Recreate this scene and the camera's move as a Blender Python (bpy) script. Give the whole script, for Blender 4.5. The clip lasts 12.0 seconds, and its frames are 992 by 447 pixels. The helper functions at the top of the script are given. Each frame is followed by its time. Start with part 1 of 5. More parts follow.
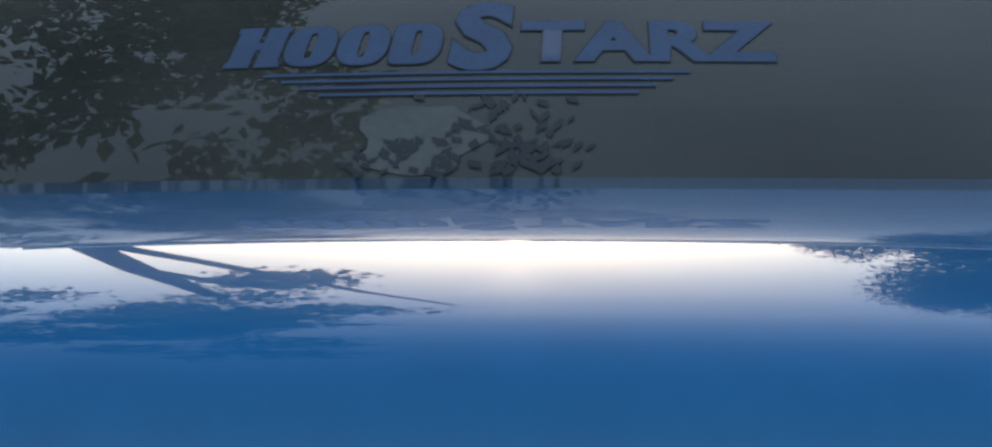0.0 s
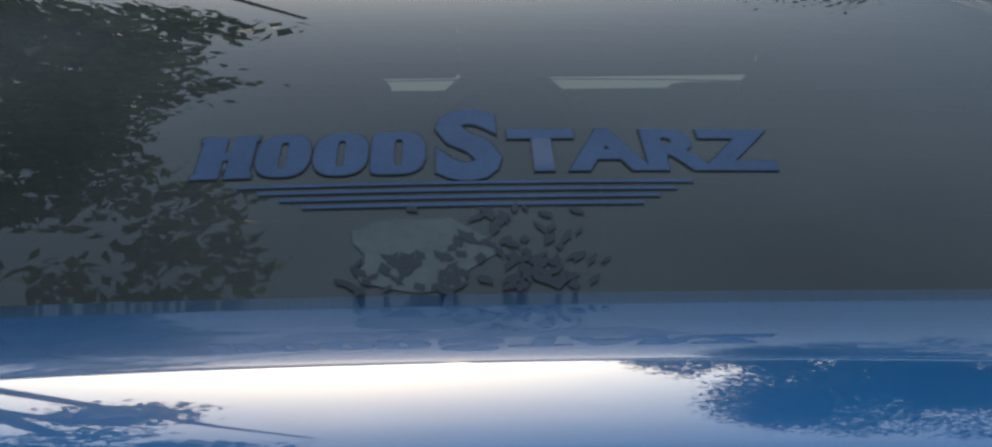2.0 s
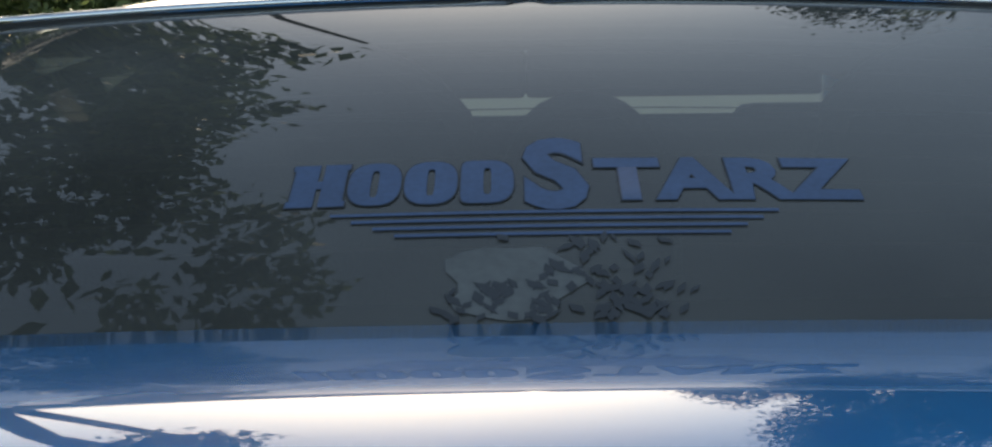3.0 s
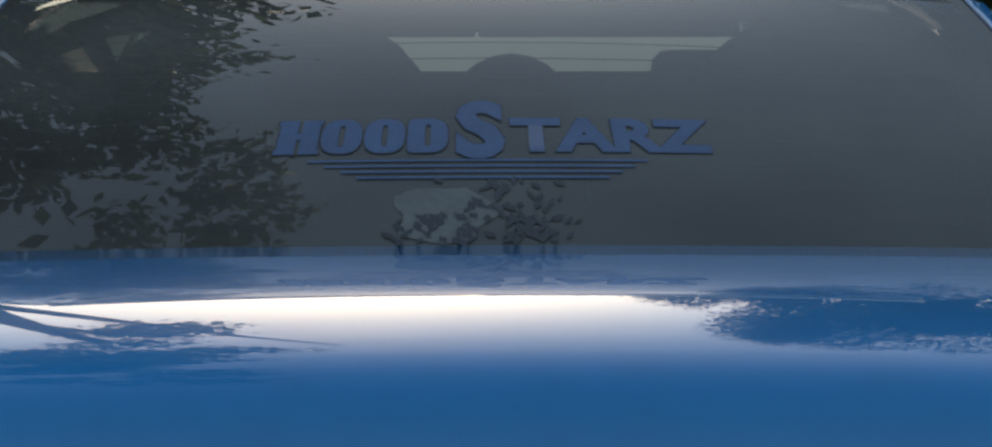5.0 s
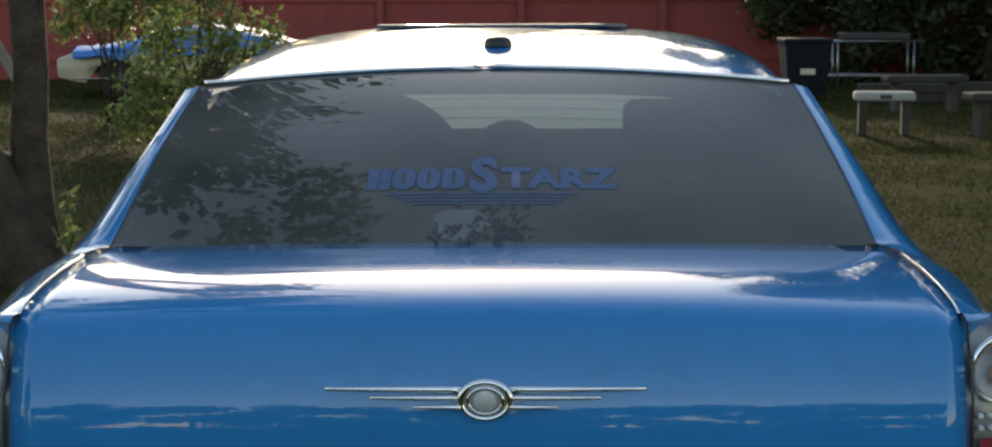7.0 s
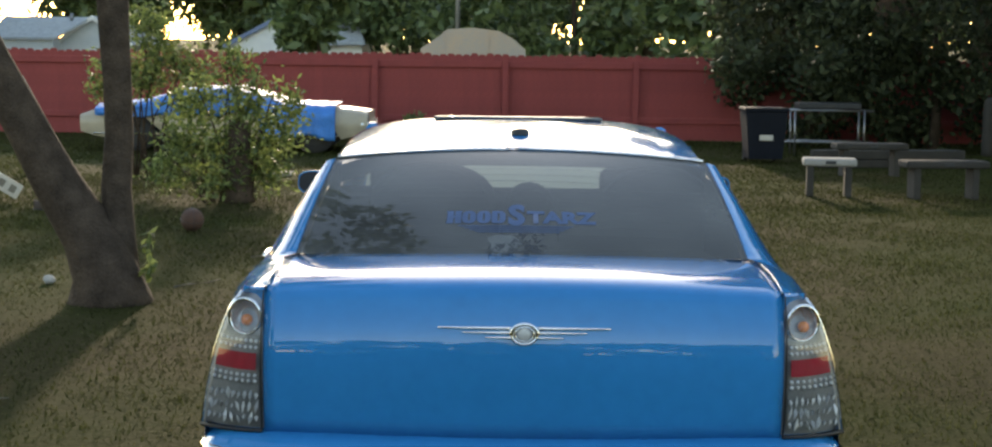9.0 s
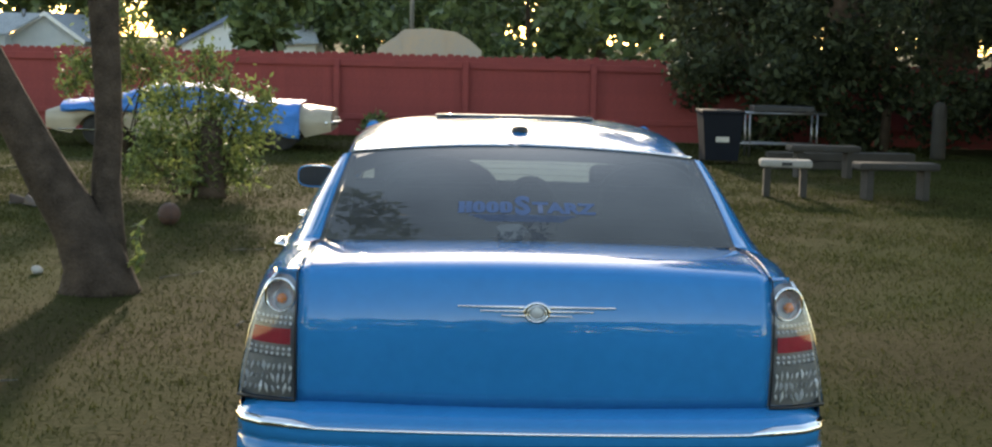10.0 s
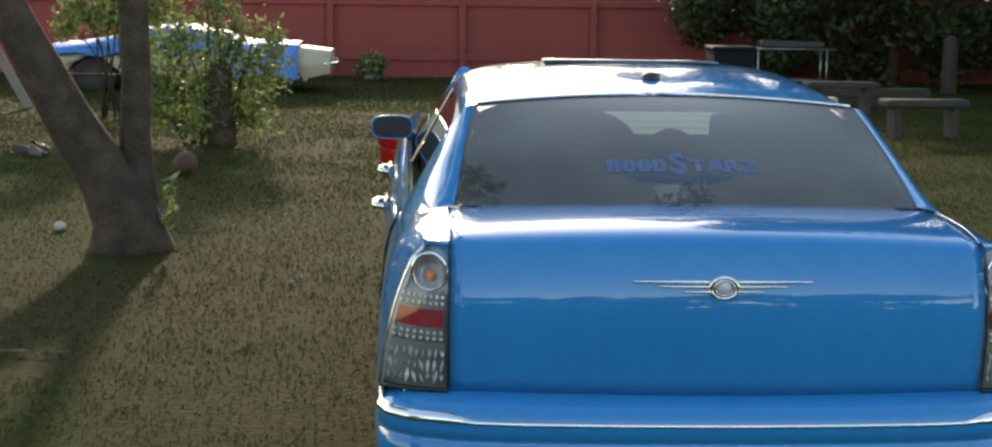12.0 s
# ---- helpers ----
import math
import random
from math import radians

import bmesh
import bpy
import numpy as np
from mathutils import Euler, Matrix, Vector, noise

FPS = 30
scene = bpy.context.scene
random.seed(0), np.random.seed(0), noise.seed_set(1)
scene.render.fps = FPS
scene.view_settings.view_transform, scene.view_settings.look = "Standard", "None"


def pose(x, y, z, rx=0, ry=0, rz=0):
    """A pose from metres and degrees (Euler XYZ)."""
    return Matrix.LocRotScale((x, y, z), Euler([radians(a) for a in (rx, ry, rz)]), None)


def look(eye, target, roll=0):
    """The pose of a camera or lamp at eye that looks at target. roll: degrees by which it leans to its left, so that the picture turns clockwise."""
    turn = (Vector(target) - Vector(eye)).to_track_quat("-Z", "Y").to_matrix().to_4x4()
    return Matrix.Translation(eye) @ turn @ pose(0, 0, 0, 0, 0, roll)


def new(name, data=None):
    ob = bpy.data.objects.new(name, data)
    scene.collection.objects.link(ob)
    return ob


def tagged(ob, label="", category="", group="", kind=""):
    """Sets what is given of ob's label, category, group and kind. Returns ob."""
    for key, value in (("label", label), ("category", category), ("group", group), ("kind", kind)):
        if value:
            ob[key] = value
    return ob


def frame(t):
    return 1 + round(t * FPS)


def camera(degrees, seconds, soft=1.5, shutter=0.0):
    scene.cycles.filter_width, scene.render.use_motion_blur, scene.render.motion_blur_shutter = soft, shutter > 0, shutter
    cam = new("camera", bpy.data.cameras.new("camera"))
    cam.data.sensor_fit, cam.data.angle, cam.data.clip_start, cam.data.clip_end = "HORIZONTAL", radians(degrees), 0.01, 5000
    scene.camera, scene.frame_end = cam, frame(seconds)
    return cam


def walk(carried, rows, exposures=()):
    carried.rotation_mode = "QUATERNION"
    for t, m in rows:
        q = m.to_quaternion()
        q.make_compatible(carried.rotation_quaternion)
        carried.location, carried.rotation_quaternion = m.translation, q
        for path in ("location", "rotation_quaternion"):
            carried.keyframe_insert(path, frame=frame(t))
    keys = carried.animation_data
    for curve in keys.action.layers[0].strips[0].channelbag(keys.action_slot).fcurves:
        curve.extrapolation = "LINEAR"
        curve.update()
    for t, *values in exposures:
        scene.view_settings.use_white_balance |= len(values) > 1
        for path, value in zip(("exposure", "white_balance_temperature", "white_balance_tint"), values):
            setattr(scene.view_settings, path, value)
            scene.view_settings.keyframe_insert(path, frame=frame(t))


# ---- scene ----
cam = camera(34.0, 12.0, soft=2.2)
PATH = [
    (0, look((0.111, -0.720, 1.279), (-0.054, 1.247, 0.957), -0.90)),
    (0.5, look((0.040, -0.724, 1.271), (-0.044, 1.261, 1.034), -0.73)),
    (1, look((0.088, -0.690, 1.268), (-0.046, 1.296, 1.074), -0.79)),
    (1.5, look((0.002, -0.660, 1.259), (0.029, 1.334, 1.106), -0.72)),
    (2, look((-0.041, -0.638, 1.264), (0.028, 1.353, 1.090), -0.72)),
    (2.5, look((-0.046, -0.651, 1.281), (-0.047, 1.342, 1.115), -0.73)),
    (3, look((-0.070, -0.660, 1.279), (-0.066, 1.334, 1.121), -0.77)),
    (5, look((-0.039, -1.076, 1.352), (0.005, 0.905, 1.081), 0.00)),
    (5.5, look((-0.047, -1.270, 1.358), (-0.012, 0.714, 1.102), 0.41)),
    (6, look((0.028, -1.653, 1.426), (0.006, 0.327, 1.142), 0.06)),
    (6.5, look((0.051, -1.968, 1.489), (0.015, 0.011, 1.201), -0.15)),
    (7, look((0.055, -2.357, 1.572), (0.023, -0.378, 1.279), -0.25)),
    (7.5, look((0.070, -2.736, 1.619), (0.029, -0.755, 1.349), -0.30)),
    (9.5, look((-0.178, -4.776, 1.784), (-0.152, -2.788, 1.561), 1.31)),
    (10, look((-0.287, -4.867, 1.774), (-0.223, -2.880, 1.551), 1.38)),
    (10.5, look((-0.412, -4.928, 1.769), (-0.318, -2.946, 1.522), 1.01)),
    (11, look((-0.523, -4.705, 1.753), (-0.408, -2.727, 1.479), 0.85)),
    (11.5, look((-0.626, -4.337, 1.762), (-0.511, -2.361, 1.475), 0.58)),
    (12, look((-0.834, -4.230, 1.769), (-0.730, -2.255, 1.470), 0.80)),
]
walk(cam, PATH, exposures=[(0.0, 1.18, 7700, 10), (5.0, 1.12, 7800, 10), (6.0, 1.25, 7900, 10), (7.5, 1.62, 8000, 11), (9.5, 2.05, 8000, 12), (12.0, 2.02, 8000, 12)])

# ---- light ----
SUN_AZ, SUN_EL = -4.0, 14.5          # degrees to the right of straight ahead, and above the horizon
world = bpy.data.worlds.new("sky")
scene.world = world
world.use_nodes = True
wn = world.node_tree
sky = wn.nodes.new("ShaderNodeTexSky")
sky.sky_type, sky.sun_disc = "NISHITA", False
sky.sun_elevation, sky.sun_rotation = radians(SUN_EL), radians(SUN_AZ)
sky.air_density, sky.dust_density = 1.0, 0.45
wn.nodes["Background"].inputs["Strength"].default_value = 0.15
wn.links.new(sky.outputs[0], wn.nodes["Background"].inputs["Color"])
lamp = bpy.data.lights.new("sun", "SUN")
lamp.energy, lamp.angle, lamp.color = 1.2, radians(2.5), (1.0, 0.91, 0.78)
sun = new("sun", lamp)
a, e = radians(SUN_AZ), radians(SUN_EL)
sun.matrix_world = look((60 * math.sin(a) * math.cos(e), 60 * math.cos(a) * math.cos(e), 60 * math.sin(e)), (0, 0, 0))

# ---- materials ----
def material(name, color, rough=0.6, metal=0.0, coat=0.0, vary=0.25, scale=6.0, bump=0.0, bump_scale=60.0, second=None, spec=0.5, per_object=0.0, translucent=0.0, emission=None):
    """A plain surface with large stains and fine grain."""
    m = bpy.data.materials.new(name)
    m.use_nodes = True
    nt = m.node_tree
    n, l = nt.nodes, nt.links
    b = n["Principled BSDF"]
    b.inputs["Roughness"].default_value, b.inputs["Metallic"].default_value = rough, metal
    b.inputs["Coat Weight"].default_value, b.inputs["Coat Roughness"].default_value = coat, 0.02
    b.inputs["Specular IOR Level"].default_value = spec
    tc = n.new("ShaderNodeTexCoord")
    big, fine = n.new("ShaderNodeTexNoise"), n.new("ShaderNodeTexNoise")
    big.inputs["Scale"].default_value, big.inputs["Detail"].default_value = scale, 6
    fine.inputs["Scale"].default_value, fine.inputs["Detail"].default_value = scale * 14, 4
    for t in (big, fine):
        l.new(tc.outputs["Object"], t.inputs["Vector"])
    add = n.new("ShaderNodeMath")
    add.operation = "MULTIPLY_ADD"
    add.inputs[1].default_value = 0.45
    l.new(fine.outputs["Fac"], add.inputs[0])
    half = n.new("ShaderNodeMath")
    half.operation = "MULTIPLY"
    half.inputs[1].default_value = 0.55
    l.new(big.outputs["Fac"], half.inputs[0])
    l.new(half.outputs[0], add.inputs[2])
    fac = add.outputs[0]
    if per_object:
        info, sh = n.new("ShaderNodeObjectInfo"), n.new("ShaderNodeMath")
        sh.operation = "MULTIPLY_ADD"
        sh.inputs[1].default_value = per_object
        l.new(info.outputs["Random"], sh.inputs[0])
        l.new(fac, sh.inputs[2])
        fac = sh.outputs[0]
    ramp = n.new("ShaderNodeValToRGB")
    dark = [c * (1 - vary) for c in color]
    light = second or [min(1, c * (1 + vary)) for c in color]
    ramp.color_ramp.elements[0].position, ramp.color_ramp.elements[1].position = 0.32, 0.68
    ramp.color_ramp.elements[0].color, ramp.color_ramp.elements[1].color = (*dark, 1), (*light, 1)
    l.new(fac, ramp.inputs["Fac"])
    l.new(ramp.outputs["Color"], b.inputs["Base Color"])
    if bump:
        g, bp = n.new("ShaderNodeTexNoise"), n.new("ShaderNodeBump")
        g.inputs["Scale"].default_value, g.inputs["Detail"].default_value = bump_scale, 5
        l.new(tc.outputs["Object"], g.inputs["Vector"])
        bp.inputs["Strength"].default_value, bp.inputs["Distance"].default_value = bump, 0.02
        l.new(g.outputs["Fac"], bp.inputs["Height"])
        l.new(bp.outputs["Normal"], b.inputs["Normal"])
    if translucent:
        tr, mix = n.new("ShaderNodeBsdfTranslucent"), n.new("ShaderNodeMixShader")
        l.new(ramp.outputs["Color"], tr.inputs["Color"])
        mix.inputs["Fac"].default_value = translucent
        l.new(b.outputs[0], mix.inputs[1])
        l.new(tr.outputs[0], mix.inputs[2])
        l.new(mix.outputs[0], n["Material Output"].inputs["Surface"])
    return m


def leaf_material(name, color, second, translucent=0.4, rough=0.45, spec=0.5):
    """Leaves that differ from one to the next."""
    m = material(name, color, rough, vary=0.3, scale=2.0, second=second, translucent=translucent, spec=spec)
    nt = m.node_tree
    geo = nt.nodes.new("ShaderNodeNewGeometry")
    ramp = [x for x in nt.nodes if x.type == "VALTORGB"][0]
    nt.links.new(geo.outputs["Random Per Island"], ramp.inputs["Fac"])
    ramp.color_ramp.elements[0].position, ramp.color_ramp.elements[1].position = 0.0, 1.0
    return m


def glass_material(name, tint, haze=0.0, haze_color=(0.6, 0.75, 0.65), rough=0.0, dust=0.0):
    """A thin pane: tinted view through it, mirror gloss on it, and a little dust or film."""
    m = bpy.data.materials.new(name)
    m.use_nodes = True
    nt = m.node_tree
    n, l = nt.nodes, nt.links
    n.remove(n["Principled BSDF"])
    tr, gl, fr, mx = n.new("ShaderNodeBsdfTransparent"), n.new("ShaderNodeBsdfGlossy"), n.new("ShaderNodeFresnel"), n.new("ShaderNodeMixShader")
    tr.inputs["Color"].default_value = (*tint, 1)
    gl.inputs["Roughness"].default_value = rough
    fr.inputs["IOR"].default_value = 1.5
    l.new(fr.outputs[0], mx.inputs["Fac"])
    l.new(tr.outputs[0], mx.inputs[1])
    l.new(gl.outputs[0], mx.inputs[2])
    last = mx
    if haze:
        tl, m2 = n.new("ShaderNodeBsdfTranslucent"), n.new("ShaderNodeMixShader")
        tl.inputs["Color"].default_value = (*haze_color, 1)
        m2.inputs["Fac"].default_value = haze
        l.new(last.outputs[0], m2.inputs[1])
        l.new(tl.outputs[0], m2.inputs[2])
        last = m2
    if dust:
        df, m3, tc, nz = n.new("ShaderNodeBsdfDiffuse"), n.new("ShaderNodeMixShader"), n.new("ShaderNodeTexCoord"), n.new("ShaderNodeTexNoise")
        df.inputs["Color"].default_value = (0.45, 0.45, 0.42, 1)
        nz.inputs["Scale"].default_value, nz.inputs["Detail"].default_value = 3.0, 8
        mul = n.new("ShaderNodeMath")
        mul.operation = "MULTIPLY"
        mul.inputs[1].default_value = dust
        l.new(tc.outputs["Object"], nz.inputs["Vector"])
        l.new(nz.outputs["Fac"], mul.inputs[0])
        l.new(mul.outputs[0], m3.inputs["Fac"])
        l.new(last.outputs[0], m3.inputs[1])
        l.new(df.outputs[0], m3.inputs[2])
        last = m3
    l.new(last.outputs[0], n["Material Output"].inputs["Surface"])
    return m


PAINT = material("blue_paint", (0.003, 0.185, 0.44), 0.24, coat=1.0, vary=0.08, scale=1.5, spec=0.02)
CHROME = material("chrome", (0.80, 0.80, 0.80), 0.10, metal=1.0, vary=0.06, scale=8)
BLACK = material("black_trim", (0.012, 0.012, 0.013), 0.5, vary=0.3, scale=10)
RUBBER = material("tyre_rubber", (0.02, 0.02, 0.02), 0.85, vary=0.3, scale=12, bump=0.3)
SEAT = material("dark_leather", (0.030, 0.029, 0.028), 0.5, vary=0.25, scale=7, bump=0.2, bump_scale=150)
LINER = material("grey_headliner", (0.06, 0.06, 0.06), 0.9, vary=0.15, scale=9, bump=0.2)
REAR_GLASS = glass_material("tinted_glass", (0.26, 0.27, 0.28), dust=0.28)
SIDE_GLASS = glass_material("dark_side_glass", (0.025, 0.028, 0.030))
WIND_GLASS = glass_material("windscreen_glass", (0.70, 0.82, 0.74), haze=0.5)
CLEAR = glass_material("clear_lens", (0.93, 0.94, 0.95))
REFLECTOR = material("silvered_reflector", (0.80, 0.80, 0.82), 0.22, metal=0.9, vary=0.25, scale=25, bump=0.5, bump_scale=120)
HOUSING = material("dark_lamp_housing", (0.25, 0.255, 0.26), 0.4, metal=0.3, vary=0.3, scale=20)
# whitish colour stands for sky mirrored in the lamp's clear facets
FACET = material("sky_white_facet", (0.80, 0.82, 0.84), 0.12, coat=1.0, vary=0.08, scale=30)
RED_LENS = material("red_reflector", (0.38, 0.012, 0.03), 0.2, coat=0.6, vary=0.15, scale=30, bump=0.3, bump_scale=250)
AMBER = material("amber_bulb", (0.75, 0.20, 0.03), 0.15, coat=1.0, vary=0.1, scale=20)
DECAL = material("blue_vinyl", (0.045, 0.092, 0.190), 0.6, vary=0.2, scale=14)
DECAL_DARK = material("black_vinyl", (0.030, 0.035, 0.042), 0.6, vary=0.2, scale=14)
DECAL_PALE = material("frosted_vinyl", (0.12, 0.125, 0.125), 0.8, vary=0.2, scale=9)
WIRE = material("defroster_print", (0.05, 0.035, 0.025), 0.6)
PLATE = material("plate_white", (0.36, 0.40, 0.46), 0.4, vary=0.1, scale=20)
PLATE_BLUE = material("plate_blue", (0.04, 0.08, 0.25), 0.4)
PLATE_RED = material("plate_red", (0.45, 0.05, 0.05), 0.4)
BADGE = material("badge_grey", (0.34, 0.35, 0.36), 0.5, metal=0.2)
BADGE_SILVER = material("badge_silver", (0.62, 0.62, 0.62), 0.42, metal=0.5, vary=0.25, scale=60)

MIRROR_FACE = material("mirror_face", (0.025, 0.025, 0.026), 0.5, spec=0.3)
BARK = material("bark", (0.058, 0.041, 0.029), 0.95, vary=0.6, scale=7, spec=0.15, bump=1.0, bump_scale=30)
LEAF = leaf_material("bush_leaf", (0.06, 0.10, 0.03), (0.24, 0.29, 0.09), 0.5)
TREE_LEAF = leaf_material("tree_leaf", (0.06, 0.10, 0.035), (0.19, 0.24, 0.09))
# darker copy of the tree leaf: deep shade is put into its colours
SHADED_LEAF = leaf_material("shaded_leaf", (0.024, 0.034, 0.018), (0.065, 0.078, 0.038), 0.2, 0.6, 0.12)
FENCE_RED = material("red_fence_paint", (0.22, 0.036, 0.033), 0.8, vary=0.16, scale=3, bump=0.4, bump_scale=40, per_object=0.10)
TARP = material("blue_tarpaulin", (0.02, 0.17, 0.50), 0.6, vary=0.3, scale=3, bump=0.4, bump_scale=6)
BEIGE = material("beige_paint", (0.36, 0.31, 0.23), 0.5, coat=0.2, vary=0.12, scale=4)
WHITE_WALL = material("white_siding", (0.62, 0.62, 0.60), 0.8, vary=0.08, scale=2)
GREY_WALL = material("grey_siding", (0.42, 0.44, 0.44), 0.8, vary=0.1, scale=2)
ROOF_GREY = material("grey_shingle", (0.30, 0.32, 0.33), 0.9, vary=0.2, scale=6, bump=0.5)
TRIM_BLUE = material("slate_blue_trim", (0.13, 0.17, 0.26), 0.7, vary=0.15)
TIN = material("rusty_tin", (0.48, 0.47, 0.44), 0.55, metal=0.2, vary=0.3, scale=1.2, second=(0.50, 0.36, 0.24))
WEATHERED = material("weathered_wood", (0.15, 0.135, 0.11), 0.9, vary=0.35, scale=6, bump=0.5, per_object=0.2)
PALE_BOARD = material("pale_board", (0.50, 0.46, 0.40), 0.8, vary=0.25, scale=7, bump=0.3)
CONCRETE = material("concrete", (0.27, 0.255, 0.23), 0.9, vary=0.2, scale=6, bump=0.4)
BALL = material("worn_brown_rubber", (0.075, 0.036, 0.024), 0.8, vary=0.3, scale=9, bump=0.4, bump_scale=160)
RED_PLASTIC = material("red_plastic", (0.62, 0.02, 0.02), 0.35, vary=0.12, scale=6, translucent=0.25)
BIN = material("navy_plastic", (0.006, 0.008, 0.013), 0.7, spec=0.15, vary=0.2, scale=5)
STONE = material("white_stone", (0.40, 0.385, 0.355), 0.9, vary=0.2, scale=14, bump=0.5)
# weathered wood again, with the corner's shade put into the colour
SHADED_WOOD = material("shaded_old_wood", (0.032, 0.028, 0.023), 0.9, vary=0.35, scale=6, bump=0.5)
METAL = material("dull_steel", (0.22, 0.22, 0.23), 0.4, metal=0.9, vary=0.2, scale=9)
WHITE_PAINT = material("white_paint", (0.70, 0.68, 0.64), 0.6, vary=0.15, scale=5)
FLOWER = material("faded_leather", (0.05, 0.032, 0.022), 0.7, vary=0.4, scale=9)
LITTER = leaf_material("ground_leaf", (0.034, 0.044, 0.014), (0.110, 0.098, 0.046), 0.4, 0.9, 0.04)
GRASS = leaf_material("grass_blade", (0.032, 0.044, 0.012), (0.080, 0.084, 0.030), 0.5, 0.85, 0.05)


def ground_material():
    m = material("yard_ground", (0.040, 0.036, 0.013), 0.95, vary=0.35, scale=0.9, second=(0.060, 0.050, 0.021), spec=0.03, bump=0.8, bump_scale=28)
    nt = m.node_tree
    n, l = nt.nodes, nt.links
    b = n["Principled BSDF"]
    old = b.inputs["Base Color"].links[0].from_socket
    tc = [x for x in n if x.type == "TEX_COORD"][0]
    patch, ramp, mix = n.new("ShaderNodeTexNoise"), n.new("ShaderNodeValToRGB"), n.new("ShaderNodeMixRGB")
    patch.inputs["Scale"].default_value, patch.inputs["Detail"].default_value = 0.35, 7
    l.new(tc.outputs["Object"], patch.inputs["Vector"])
    ramp.color_ramp.elements[0].position, ramp.color_ramp.elements[1].position = 0.42, 0.6
    l.new(patch.outputs["Fac"], ramp.inputs["Fac"])
    l.new(ramp.outputs["Color"], mix.inputs["Fac"])
    l.new(old, mix.inputs["Color1"])
    mix.inputs["Color2"].default_value = (0.030, 0.038, 0.009, 1)
    l.new(mix.outputs[0], b.inputs["Base Color"])
    return m


GROUND = ground_material()

# ---- building helpers ----
def mesh_of(name, verts, faces, mat, smooth=True):
    me = bpy.data.meshes.new(name)
    me.from_pydata([tuple(v) for v in verts], [], faces)
    me.materials.append(mat)
    if smooth:
        me.shade_smooth()
    me.update()
    return me


def part(name, bm, mat, parent=None, label="", smooth=False, at=None):
    """One bmesh, or one mesh, as one object under its thing."""
    if isinstance(bm, bpy.types.Mesh):
        me = bm
    else:
        me = bpy.data.meshes.new(name)
        bm.to_mesh(me)
        bm.free()
        me.materials.append(mat)
        if smooth:
            me.shade_smooth()
    ob = new(name, me)
    ob.parent = parent
    if at is not None:
        ob.matrix_basis = at
    if label:
        tagged(ob, label)
    return ob


def thing(name, label, category, at=None, group="", kind=""):
    ob = new(name)
    ob.empty_display_size = 0.1
    if at is not None:
        ob.matrix_basis = at
    return tagged(ob, label, category, group, kind)


def sheet(name, rows, mat, parent, label="", flip=False, smooth=True, thick=0.0):
    """A surface through rows of points."""
    k = len(rows[0])
    verts = [p for r in rows for p in r]
    faces = []
    for i in range(len(rows) - 1):
        for j in range(k - 1):
            q = (i * k + j, i * k + j + 1, (i + 1) * k + j + 1, (i + 1) * k + j)
            faces.append(q[::-1] if flip else q)
    ob = part(name, mesh_of(name, verts, faces, mat, smooth), mat, parent, label)
    if thick:
        s = ob.modifiers.new("thickness", "SOLIDIFY")
        s.thickness, s.offset = thick, -1
    return ob


def mirrored(rows):
    return [[(-p[0], p[1], p[2]) for p in r] for r in rows]


def box(x0, x1, y0, y1, z0, z1, bevel=0.0, segments=2):
    bm = bmesh.new()
    bmesh.ops.create_cube(bm, size=1, matrix=Matrix.Translation(((x0 + x1) / 2, (y0 + y1) / 2, (z0 + z1) / 2)) @ Matrix.Diagonal((x1 - x0, y1 - y0, z1 - z0, 1)))
    if bevel:
        bmesh.ops.bevel(bm, geom=bm.edges[:], offset=bevel, segments=segments, affect="EDGES", profile=0.6)
    return bm


def tube(points, radii, sides=12, wobble=0.0, seed=0):
    """A tapered tube along a line of points, closed at both ends."""
    rng = random.Random(seed)
    pts = [Vector(p) for p in points]
    verts, faces = [], []
    side = Vector((1, 0, 0))
    for i, p in enumerate(pts):
        d = (pts[min(i + 1, len(pts) - 1)] - pts[max(i - 1, 0)]).normalized()
        u = (side - d * side.dot(d))
        u = u.normalized() if u.length > 1e-3 else d.orthogonal().normalized()
        w = d.cross(u)
        for k in range(sides):
            a = 2 * math.pi * k / sides
            r = radii[i] * (1 + wobble * rng.uniform(-1, 1))
            verts.append(p + u * (r * math.cos(a)) + w * (r * math.sin(a)))
    n = len(pts)
    for i in range(n - 1):
        for k in range(sides):
            a, b = i * sides + k, i * sides + (k + 1) % sides
            faces.append((a, b, b + sides, a + sides))
    faces.append(tuple(range(sides))[::-1])
    faces.append(tuple(range((n - 1) * sides, n * sides)))
    return verts, faces


def tube_part(name, points, radii, mat, parent, label="", sides=12, wobble=0.0, seed=0):
    v, f = tube(points, radii, sides, wobble, seed)
    return part(name, mesh_of(name, v, f, mat), mat, parent, label)


